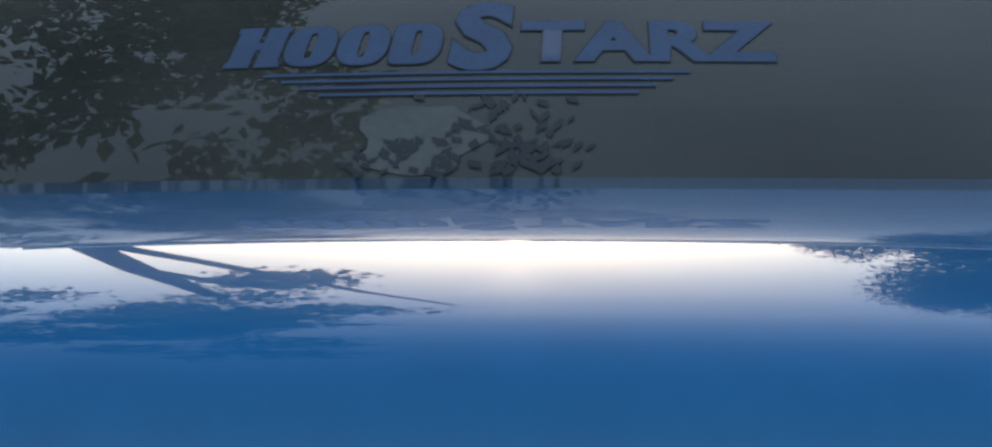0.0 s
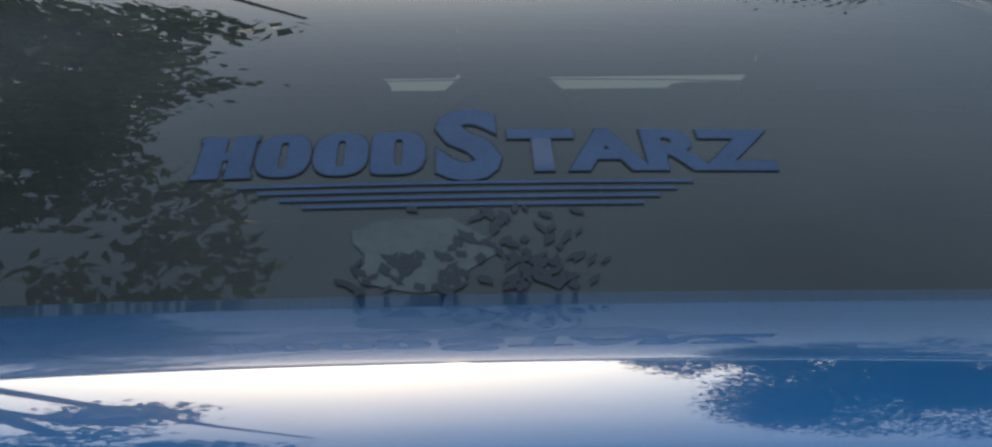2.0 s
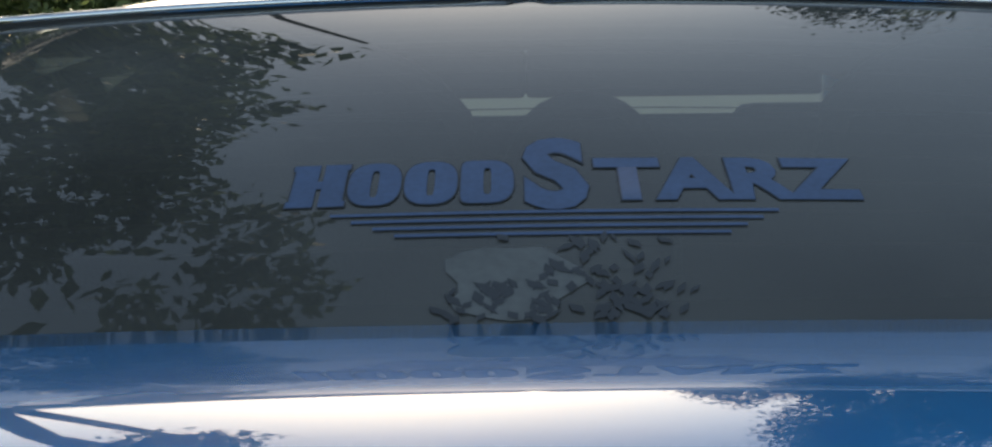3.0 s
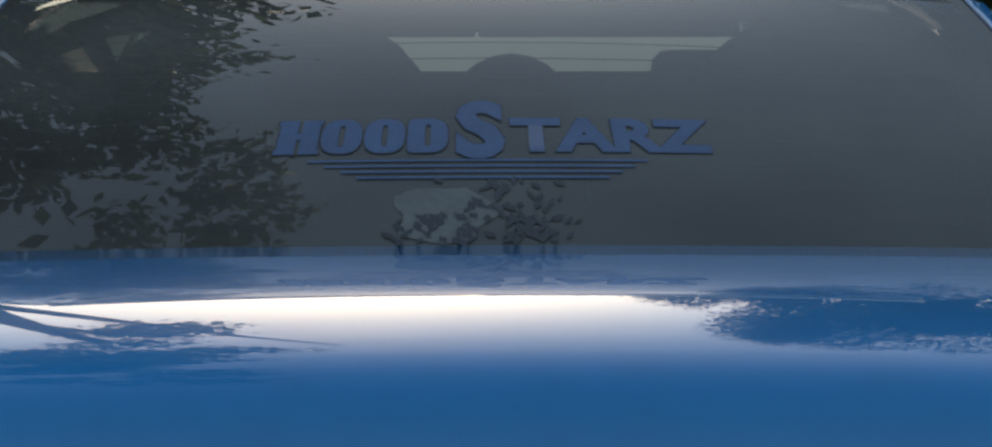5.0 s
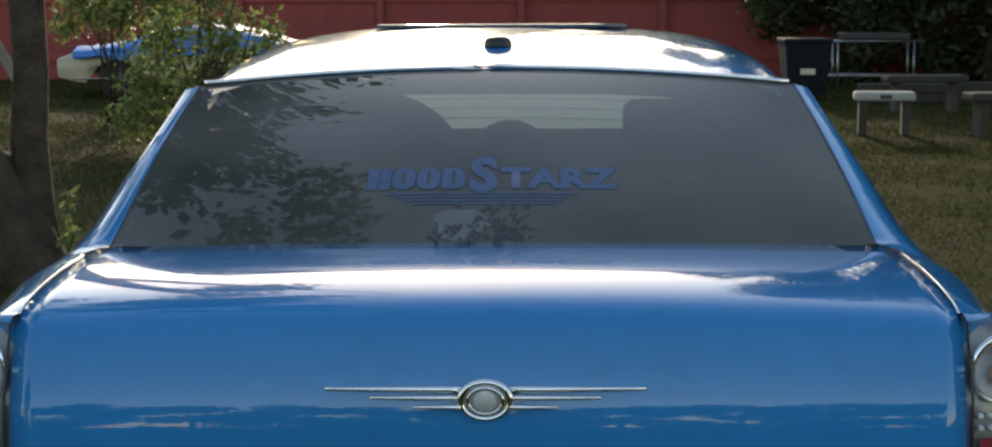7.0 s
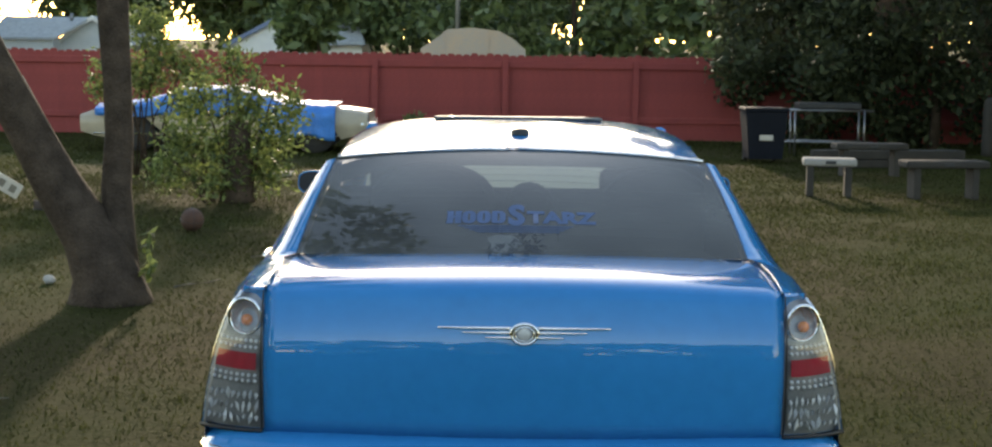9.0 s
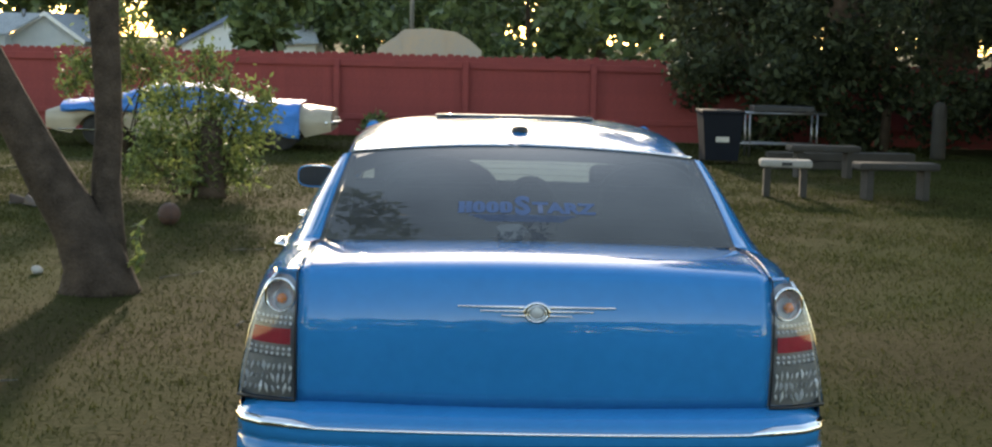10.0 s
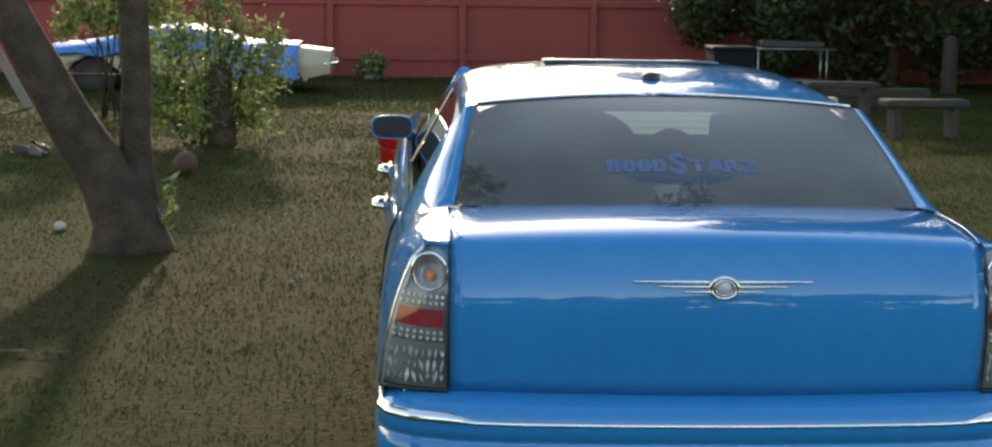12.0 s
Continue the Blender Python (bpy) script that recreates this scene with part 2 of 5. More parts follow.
def leaves(name, clumps, count, size, mat, parent=None, label="", seed=1, aspect=0.5, shell=0.35):
    """Many small leaves, folded along the middle, in uneven clumps (x, y, z, rx, ry, rz)."""
    rng = np.random.default_rng(seed)
    c = np.array(clumps, float)
    vol = np.prod(c[:, 3:6], axis=1) ** (2 / 3)
    pick = rng.choice(len(c), count, p=vol / vol.sum())
    d = rng.normal(size=(count, 3))
    d /= np.linalg.norm(d, axis=1)[:, None]
    r = (shell + (1 - shell) * rng.random(count)) ** 0.6 * (1 + 0.22 * rng.normal(size=count))
    pos = c[pick, :3] + d * r[:, None] * c[pick, 3:6]
    a = rng.normal(size=(count, 3))
    a /= np.linalg.norm(a, axis=1)[:, None]
    b = np.cross(a, rng.normal(size=(count, 3)))
    b /= np.linalg.norm(b, axis=1)[:, None]
    nrm = np.cross(a, b)
    s = size * (0.55 + 0.9 * rng.random(count))[:, None]
    v = np.stack([pos - a * s, pos + b * s * aspect + nrm * s * 0.15, pos + a * s, pos - b * s * aspect + nrm * s * 0.15], 1).reshape(-1, 3)
    me = bpy.data.meshes.new(name)
    me.vertices.add(len(v))
    me.vertices.foreach_set("co", v.ravel())
    tri = (np.arange(count)[:, None] * 4 + np.array([0, 1, 2, 0, 2, 3])).ravel()
    me.loops.add(len(tri))
    me.loops.foreach_set("vertex_index", tri)
    me.polygons.add(len(tri) // 3)
    me.polygons.foreach_set("loop_start", np.arange(0, len(tri), 3))
    me.update(calc_edges=True)
    me.materials.append(mat)
    return part(name, me, mat, parent, label)


def text_mesh(name, words, size, extrude=0.0, offset=0.0):
    """Words in the built-in font as a mesh, centred on x, on its base line."""
    cu = bpy.data.curves.new(name, "FONT")
    cu.body, cu.size, cu.align_x, cu.extrude, cu.offset = words, size, "CENTER", extrude, offset
    cu.resolution_u = 3
    ob = bpy.data.objects.new(name, cu)
    scene.collection.objects.link(ob)
    me = bpy.data.meshes.new_from_object(ob.evaluated_get(bpy.context.evaluated_depsgraph_get()))
    bpy.data.objects.remove(ob)
    return me


def lerp(a, b, t):
    return a + (b - a) * t


def table(x, xs, ys):
    return float(np.interp(x, xs, ys))

# ---- the ground ----
def make_ground():
    xs = np.concatenate([np.linspace(-600, -30, 8), np.linspace(-24, 24, 49), np.linspace(30, 600, 8)])
    ys = np.concatenate([np.linspace(-600, -20, 8), np.linspace(-14, 34, 49), np.linspace(40, 900, 8)])
    rows = [[(x, y, 0.0 if max(abs(x), abs(y)) > 26 else 0.012 * noise.noise((x * 0.5, y * 0.5, 0)) - 0.006) for x in xs] for y in ys]
    ob = sheet("ground", rows, GROUND, None)
    return tagged(ob, "trodden yard of thin grass over brown earth", "ground", kind="structure")


make_ground()

# ---- the blue sedan: tail at y = 0, nose ahead ----
LID = [(0.505, 1.111), (0.43, 1.1125), (0.35, 1.1125), (0.28, 1.1115), (0.22, 1.1085), (0.17, 1.1045), (0.13, 1.0995), (0.10, 1.0945), (0.077, 1.0890), (0.058, 1.0815), (0.043, 1.070),
       (0.028, 1.048), (0.010, 1.005), (-0.008, 0.957), (-0.016, 0.900), (-0.017, 0.840), (-0.012, 0.770), (-0.005, 0.710), (0.004, 0.662)]


def lid_point(u, k):
    y, z = LID[k]
    front = max(0.0, min(1.0, (y - 0.05) / 0.45))
    down = 1 if z > 1.05 else max(0.0, (z - 0.66) / 0.40)
    return (0.727 * u, y + u * u * lerp(0.050, 0.095, front), z - 0.024 * u * u * down)


def pane_point(u, v, lift=0.0):
    """The rear window: u across, v from its foot to its top."""
    w = lerp(0.705, 0.630, v)
    y = lerp(0.495, 1.185, v) + u * u * lerp(0.105, -0.085, v)
    z = lerp(1.106, 1.386, v) + u * u * lerp(-0.012, -0.030, v)
    b = 0.024 * 4 * v * (1 - v) * (1 - 0.6 * u * u) + lift
    return (w * u, y - 0.38 * b, z + 0.92 * b)


TAIL = [(0.772, 1.062), (0.795, 1.048), (0.820, 1.010), (0.848, 0.940), (0.870, 0.870), (0.894, 0.760), (0.909, 0.660), (0.912, 0.520), (0.900, 0.280)]
FULL = [(0.790, 1.075), (0.828, 1.055), (0.868, 1.010), (0.900, 0.945), (0.918, 0.870), (0.930, 0.760), (0.935, 0.660), (0.930, 0.520), (0.905, 0.250)]


def arch(y):
    """Height of the lower edge of the side, with the wheel openings."""
    z = 0.24
    for c in (1.05, 4.10):
        if abs(y - c) < 0.40:
            z = max(z, 0.335 + math.sqrt(0.16 - (y - c) ** 2))
    return z


def lid_edge(y):
    """Height of the boot lid's side edge."""
    return table(y, [0.093, 0.109, 0.130, 0.155, 0.188, 0.232, 0.287, 0.351, 0.43, 0.518, 0.60], [1.046, 1.0575, 1.065, 1.0705, 1.0755, 1.0805, 1.0845, 1.0875, 1.0885, 1.0885, 1.087])


def side_section(y):
    """Side of the tail, from the boot's seam or the window's edge down to the sill."""
    k = max(0.0, min(1.0, (y - 0.12) / 0.40))
    k = k * k * (3 - 2 * k)
    low = [(lerp(a[0], b[0], k), lerp(a[1], b[1], k)) for a, b in zip(TAIL, FULL)]
    if y < 0.50:
        zt = lid_edge(y) + 0.0005
        top = [(0.733, y, zt), (lerp(0.733, low[0][0], 0.5), y, lerp(zt, low[0][1], 0.4))]
    else:
        v = max(0.0, min(1.0, (y - 0.60) / 0.50))
        xt, _, zt = pane_point(1.0, v)
        xt = lerp(0.733, xt, min(1.0, (y - 0.50) / 0.10)) + 0.002
        lean = min(1.0, v * 1.6)
        top = [(xt, y, zt + 0.002), (xt + 0.030, y, zt - 0.006)]
        low[0] = (lerp(low[0][0], lerp(xt + 0.03, 0.85, 0.45), lean), lerp(low[0][1], lerp(zt, 1.03, 0.40), lean))
        low[1] = (lerp(low[1][0], lerp(xt + 0.03, 0.85, 0.85), lean), lerp(low[1][1], lerp(zt, 1.03, 0.82), lean))
    zb = arch(y)
    out = top + [(x, y, z) for x, z in low]
    return [(x - (0.015 if z < zb else 0), yy, max(z, zb)) for x, yy, z in out]


def door_section(y):
    zb = arch(y)
    k = 0.012 * math.sin(math.pi * max(0, min(1, (y - 0.8) / 3.4)))
    pts = [(0.838, 1.035), (0.872, 1.005), (0.902, 0.945), (0.920, 0.870), (0.931, 0.760), (0.936, 0.660), (0.930, 0.520), (0.915, 0.400), (0.905, 0.250)]
    return [(x + k, y, max(z, zb)) for x, z in pts]


def roof_mid(y):
    return table(y, [1.185, 1.30, 1.45, 1.65, 1.9, 2.15, 2.4, 2.60], [1.388, 1.411, 1.432, 1.449, 1.459, 1.459, 1.446, 1.422])


def both_sides(name, rows, mat, parent, label="", thick=0.0, flip=False):
    sheet(name, rows, mat, parent, label, flip=flip, thick=thick)
    sheet(name, mirrored(rows), mat, parent, label, flip=not flip, thick=thick)


def wheel(car, x, y):
    s = 1 if x > 0 else -1
    prof = [(0.235, 0.10), (0.32, 0.115), (0.345, 0.09), (0.352, 0.05), (0.352, -0.05), (0.345, -0.09), (0.32, -0.115), (0.235, -0.10), (0.235, 0.10)]
    rows = [[(o, r * math.cos(a), r * math.sin(a)) for r, o in prof] for a in np.linspace(0, 2 * math.pi, 41)]
    tyre = sheet("tyre", rows, RUBBER, car)
    tyre.matrix_basis = pose(x, y, 0.352)
    bm = bmesh.new()
    bmesh.ops.create_cone(bm, cap_ends=True, segments=32, radius1=0.235, radius2=0.225, depth=0.16, matrix=Matrix.Rotation(math.pi / 2, 4, "Y"))
    bmesh.ops.create_cone(bm, cap_ends=True, segments=20, radius1=0.06, radius2=0.05, depth=0.20, matrix=Matrix.Rotation(math.pi / 2, 4, "Y"))
    for k in range(7):
        a = 2 * math.pi * k / 7
        bmesh.ops.create_cube(bm, size=1, matrix=Matrix.Rotation(a, 4, "X") @ Matrix.Translation((s * 0.075, 0, 0.14)) @ Matrix.Diagonal((0.05, 0.05, 0.19, 1)))
    part("rim", bm, CHROME, tyre, "chrome wheel rim", smooth=False)


def lamp_point(s, z, back=0.0):
    """On the tail lamp: s from its inner to its outer edge."""
    xo = table(z, [0.66, 0.76, 0.87, 0.94, 1.01, 1.048, 1.062], [0.920, 0.906, 0.883, 0.861, 0.832, 0.804, 0.776])
    yi = table(z, [0.66, 0.80, 0.95, 1.06], [0.050, 0.028, 0.036, 0.090])
    return (lerp(0.734, xo, s), lerp(yi, 0.128, s ** 1.8) + back, z)


def tail_lamp(car, sign):
    def rows_of(s0, s1, z0, z1, back, n=9, m=14):
        rows = [[lamp_point(s, z, back) for s in np.linspace(s0, s1, n)] for z in np.linspace(z0, z1, m)]
        return rows if sign > 0 else mirrored(rows)

    flip = sign < 0
    lampo = sheet("tail_lamp", rows_of(0, 1, 0.664, 1.060, 0.030), HOUSING, car, "clear tail lamp with red band and round turn signal", flip=flip)
    sheet("lower_reflector", rows_of(0.06, 0.94, 0.680, 0.795, 0.014, 6, 5), HOUSING, lampo, flip=flip)
    sheet("upper_reflector", rows_of(0.06, 0.94, 0.800, 0.935, 0.020, 6, 5), HOUSING, lampo, flip=flip)
    sheet("red_band", rows_of(0.10, 0.92, 0.838, 0.886, 0.004, 8, 5), RED_LENS, lampo, "red reflector band", flip=flip)
    # small diodes above and below the band, and tall facets at the foot
    for z in (0.901, 0.919, 0.822, 0.806):
        for k in range(8):
            x, y, zz = lamp_point(0.12 + 0.78 * k / 7, z, 0.010)
            bm = bmesh.new()
            bmesh.ops.create_icosphere(bm, subdivisions=1, radius=0.0065)
            part("diode", bm, FACET, lampo, smooth=True, at=Matrix.Translation((sign * x, y, zz)))
    rng = random.Random(4)
    for k in range(9):
        for j in range(3):
            x, y, zz = lamp_point(0.10 + 0.80 * k / 8, 0.698 + 0.034 * j, 0.006)
            bm = bmesh.new()
            bmesh.ops.create_cone(bm, cap_ends=True, segments=4, radius1=0.0125, radius2=0.004, depth=0.010, matrix=Matrix.Rotation(math.pi / 2, 4, "X"))
            bmesh.ops.scale(bm, vec=(rng.uniform(0.25, 0.7), 1, rng.uniform(0.7, 1.9)), verts=bm.verts)
            part("facet", bm, FACET, lampo, at=Matrix.Translation((sign * x, y, zz)) @ Euler((rng.uniform(-1.0, 0.1), rng.uniform(-0.35, 0.35), rng.uniform(-.7, .7))).to_matrix().to_4x4())
    # round turn signal
    cx, cy, cz = lamp_point(0.47, 0.985, 0.004)
    cx *= sign
    ring = []
    for a in np.linspace(0, 2 * math.pi, 33):
        ring.append([(cx + (0.046 + 0.005 * math.cos(b)) * math.cos(a), cy + 0.006 * math.sin(b) + 0.012 * sign * math.cos(a) * 1.2, cz + (0.050 + 0.005 * math.cos(b)) * math.sin(a)) for b in np.linspace(0, 2 * math.pi, 9)])
    sheet("ring", ring, CHROME, lampo, "chrome ring")
    bowl = [[(cx + 0.045 * r * math.cos(a), cy + 0.004 + 0.035 * (1 - r * r) + 0.014 * sign * r * math.cos(a), cz + 0.049 * r * math.sin(a)) for a in np.linspace(0, 2 * math.pi, 25)] for r in (0.02, 0.3, 0.6, 0.85, 1.0)]
    sheet("bowl", bowl, REFLECTOR, lampo)
    bm = bmesh.new()
    bmesh.ops.create_uvsphere(bm, u_segments=12, v_segments=8, radius=0.017)
    part("bulb", bm, AMBER, lampo, "amber bulb", smooth=True, at=Matrix.Translation((cx + 0.004, cy + 0.010, cz - 0.012)))
    cover = sheet("lens_cover", rows_of(0, 1, 0.664, 1.060, -0.006), CLEAR, lampo, "clear plastic lens", flip=flip)
    cover.visible_shadow = False
    # dark seal and bright outer edge
    edge = [lamp_point(0, z, -0.004) for z in np.linspace(0.664, 1.058, 8)]
    foot = [lamp_point(s, 0.664, -0.004) for s in np.linspace(0, 1, 6)]
    out = [lamp_point(1, z, -0.003) for z in np.linspace(0.67, 1.05, 10)]
    fx = lambda q: [(sign * p[0], p[1], p[2]) for p in q]
    tube_part("seal", fx(edge), [0.0025] * len(edge), BLACK, lampo, sides=6)
    tube_part("seal", fx(foot), [0.006] * len(foot), BLACK, lampo, sides=6)
    tube_part("edge_trim", fx(out), [0.004] * len(out), CHROME, lampo, sides=6)


def emblem(car):
    """A plain winged badge: three bars a side and a ringed disc."""
    def face_y(z):
        return table(z, [0.92, 0.94, 0.957, 1.005], [-0.0150, -0.0125, -0.008, 0.010])

    b = thing_part("emblem", car, "chrome winged badge")
    for s in (1, -1):
        for half, z, t in ((0.240, 0.975, 0.0064), (0.172, 0.963, 0.0054), (0.108, 0.950, 0.0048)):
            pts = [(s * x, face_y(z) + 0.050 * (x / 0.727) ** 2 - 0.008, z) for x in np.linspace(0.036, half, 8)]
            rad = [t * (1 - 0.60 * i / 7) for i in range(8)]
            tube_part("wing_bar", pts, rad, CHROME, b, sides=8)
    y0 = face_y(0.960) - 0.010
    for name, r0, r1, mat, push in (("ring", 0.034, 0.0050, CHROME, 0.0), ("inner_ring", 0.024, 0.0030, CHROME, -0.002)):
        rows = [[((r0 + r1 * math.cos(q)) * math.cos(a) * 1.08, y0 + push + r1 * math.sin(q), 0.960 + (r0 * 0.82 + r1 * math.cos(q)) * math.sin(a)) for q in np.linspace(0, 2 * math.pi, 9)] for a in np.linspace(0, 2 * math.pi, 41)]
        sheet(name, rows, mat, b)
    rows = [[(0.036 * r * math.cos(a) * 1.05, y0 + 0.003 - 0.006 * (1 - r * r), 0.960 + 0.028 * r * math.sin(a)) for a in np.linspace(0, 2 * math.pi, 33)] for r in (0.01, 0.4, 0.75, 1.0)]
    sheet("disc", rows, BADGE, b, "grey disc")
    rows = [[(0.017 * r * math.cos(a), y0 - 0.006 - 0.002 * (1 - r * r), 0.960 + 0.016 * r * math.sin(a)) for a in np.linspace(0, 2 * math.pi, 25)] for r in (0.01, 0.5, 1.0)]
    sheet("seal_disc", rows, BADGE_SILVER, b, "brushed metal centre")


def thing_part(name, parent, label):
    ob = new(name)
    ob.parent = parent
    ob.empty_display_size = 0.05
    return tagged(ob, label)


def bumper_plan(s):
    """Plan of the bumper from its middle round the corner: the point and the outward way."""
    xs = [0, 0.3, 0.55, 0.72, 0.83, 0.89, 0.918, 0.930, 0.934]
    ys = [-0.085, -0.080, -0.066, -0.042, 0.000, 0.055, 0.130, 0.300, 0.640]
    t = s * (len(xs) - 1)
    f = lambda q: Vector((table(q, range(9), xs), table(q, range(9), ys), 0))
    d = (f(min(8, t + 0.35)) - f(max(0, t - 0.35))).normalized()
    return f(t), Vector((d.y, -d.x, 0))


BUMPER = [(-0.125, 0.664), (-0.095, 0.6635), (-0.050, 0.652), (-0.016, 0.634), (0.0, 0.610), (0.002, 0.585), (0.0, 0.556), (-0.007, 0.550), (0.002, 0.542), (0.006, 0.50), (0.003, 0.44), (-0.010, 0.33), (-0.04, 0.25), (-0.12, 0.23)]


def bumper(car):
    rows = []
    for s in np.linspace(-1, 1, 65):
        p, o = bumper_plan(abs(s))
        q = []
        for d, z in BUMPER:
            d2 = d if p.y < 0.2 else max(d, -0.02)
            v = p + o * d2
            q.append((v.x * (1 if s >= 0 else -1), v.y, max(z, arch(v.y) if p.y > 0.5 else 0)))
        rows.append(q)
    sheet("bumper", rows, PAINT, car, "body-colour rear bumper")
    rows = []
    for s in np.linspace(-0.84, 0.84, 57):
        p, o = bumper_plan(abs(s))
        wide = max(0.0, min(1.0, (abs(p.x) - 0.66) / 0.06))
        top, low = 0.606 + 0.014 * wide, 0.595
        rows.append([((p + o * d).x * (1 if s >= 0 else -1), (p + o * d).y, z) for d, z in ((0.0, low - 0.002), (0.009, low + 0.002), (0.012, (top + low) / 2), (0.006 - 0.008 * wide, top), (-0.006, top + 0.002))])
    sheet("chrome_strip", rows, CHROME, car, "chrome bumper strip")


def number_plate(car):
    p = thing_part("license_plate", car, "pale blue and white licence plate in a chrome frame")
    p.matrix_basis = pose(0, 0, -0.03)
    part("plate", box(-0.152, 0.152, -0.094, -0.090, 0.375, 0.527, 0.002), PLATE, p)
    for x0, x1, z0, z1 in ((-0.160, 0.160, 0.524, 0.534), (-0.160, 0.160, 0.368, 0.378), (-0.160, -0.150, 0.378, 0.524), (0.150, 0.160, 0.378, 0.524)):
        part("plate_frame", box(x0, x1, -0.100, -0.092, z0, z1, 0.002), CHROME, p, "chrome frame")
    me = text_mesh("state_word", "TEXAS", 0.036, 0.0008)
    me.materials.append(PLATE_BLUE)
    part("state_word", me, PLATE_BLUE, p, "printed word", at=pose(0, -0.096, 0.494, 90))
    for k in range(6):
        x = -0.115 + 0.042 * k + (0.01 if k > 2 else 0)
        part("number_bar", box(x, x + 0.028, -0.0965, -0.0942, 0.405, 0.475), PLATE_BLUE, p, "dark bar")
    bm = bmesh.new()
    pts = [bm.verts.new((0.020 * (1 if k % 2 == 0 else 0.42) * math.sin(k * math.pi / 5), 0, 0.020 * (1 if k % 2 == 0 else 0.42) * math.cos(k * math.pi / 5))) for k in range(10)]
    bm.faces.new(pts)
    part("star", bm, WHITE_PAINT, p, "white star", at=pose(-0.122, -0.0970, 0.506))
    part("red_patch", box(-0.150, -0.060, -0.0955, -0.0942, 0.488, 0.524), PLATE_RED, p, "red patch")
    bm = bmesh.new()
    bmesh.ops.create_cone(bm, cap_ends=True, segments=12, radius1=0.008, radius2=0.007, depth=0.006, matrix=Matrix.Rotation(math.pi / 2, 4, "X"))
    part("bolt", bm, BLACK, p, at=pose(0.095, -0.098, 0.508))


def rear_window(car):
    rows = [[pane_point(u, v) for u in np.linspace(-1, 1, 25)] for v in np.linspace(0, 1, 15)]
    g = sheet("rear_window", rows, REAR_GLASS, car, "tinted rear window with a worn blue lettered sticker")
    g.visible_shadow = False
    edge = []
    for u, v in [(u, 0.0) for u in np.linspace(-1, 1, 25)] + [(1.0, v) for v in np.linspace(0.08, 1, 13)] + [(u, 1.0) for u in np.linspace(0.92, -1, 25)] + [(-1.0, v) for v in np.linspace(0.92, 0, 13)]:
        edge.append((u, v))
    band = [[pane_point(u * 0.985 if k else u * 1.008, lerp(v, 0.5, 0.030) if k else lerp(v, 0.5, -0.010), -0.004 if k else 0.0015) for k in (0, 1)] for u, v in edge]
    sheet("window_seal", band, BLACK, car, "black window seal")
    trim = [pane_point(u, 1.012, 0.004) for u in np.linspace(-0.99, 0.99, 25)]
    tube_part("window_trim", trim, [0.0055] * 25, CHROME, car, "bright strip over the window", sides=6)
    for k in range(11):
        v = 0.16 + 0.068 * k
        line = [[pane_point(u, v + d, -0.002) for d in (-0.0022, 0.0022)] for u in np.linspace(-0.93, 0.93, 17)]
        sheet("defroster_line", line, WIRE, g)
    # lettering: dark outline, blue letters, four lines below, and a plant shape at the foot
    sx = 1 / 0.6825
    def letter_loops(kind, n=40):
        """Outer and inner outlines of a fat letter in a unit square."""
        out, inner = [], []
        for a in np.linspace(0, 2 * math.pi, n, endpoint=False):
            c, q = math.cos(a), math.sin(a)
            k = 0.75 if kind == "O" or c > 0 else 0.28
            out.append((0.5 + 0.5 * math.copysign(abs(c) ** k, c), 0.5 + 0.5 * math.copysign(abs(q) ** k, q)))
            inner.append((0.5 + 0.075 * math.copysign(abs(c) ** 0.5, c), 0.5 + 0.31 * math.copysign(abs(q) ** 0.5, q)))
        return out, inner

    def fat_letter(kind, x0, x1, v0, v1, mat, grow, lift, nm):
        spot = lambda p: pane_point(lerp(x0 - grow, x1 + grow, p[0]) * sx, lerp(v0 - 1.3 * grow, v1 + 1.3 * grow, p[1]), lift)
        if kind == "H":
            verts, faces = [], []
            for bx in ((0.0, 0.46, 0.0, 1.0), (0.56, 1.0, 0.0, 1.0), (0.46, 0.56, 0.42, 0.60), (-0.05, 0.0, 0.0, 0.13), (-0.05, 0.0, 0.87, 1.0), (1.0, 1.05, 0.0, 0.13), (1.0, 1.05, 0.87, 1.0)):
                o = len(verts)
                verts += [spot(p) for p in ((bx[0], bx[2]), (bx[1], bx[2]), (bx[1], bx[3]), (bx[0], bx[3]))]
                faces.append((o, o + 1, o + 2, o + 3))
            part(nm, mesh_of(nm, verts, faces, mat, False), mat, g, "blue letter" if mat is DECAL else "dark outline")
            return
        out, inner = letter_loops(kind)
        sheet(nm, [[spot(p), spot((lerp(p[0], q[0], 0.5), lerp(p[1], q[1], 0.5))), spot(q)] for p, q in zip(out + out[:1], inner + inner[:1])], mat, g, "blue letter" if mat is DECAL else "dark outline")

    upright = text_mesh("upright", "I", 0.10)
    ends = [sorted(upright.vertices, key=lambda v: v.co.y)[k].co.copy() for k in (0, 1, -2, -1)]
    slant = (ends[2].x + ends[3].x - ends[0].x - ends[1].x) / (ends[2].y + ends[3].y - ends[0].y - ends[1].y)
    bpy.data.meshes.remove(upright)
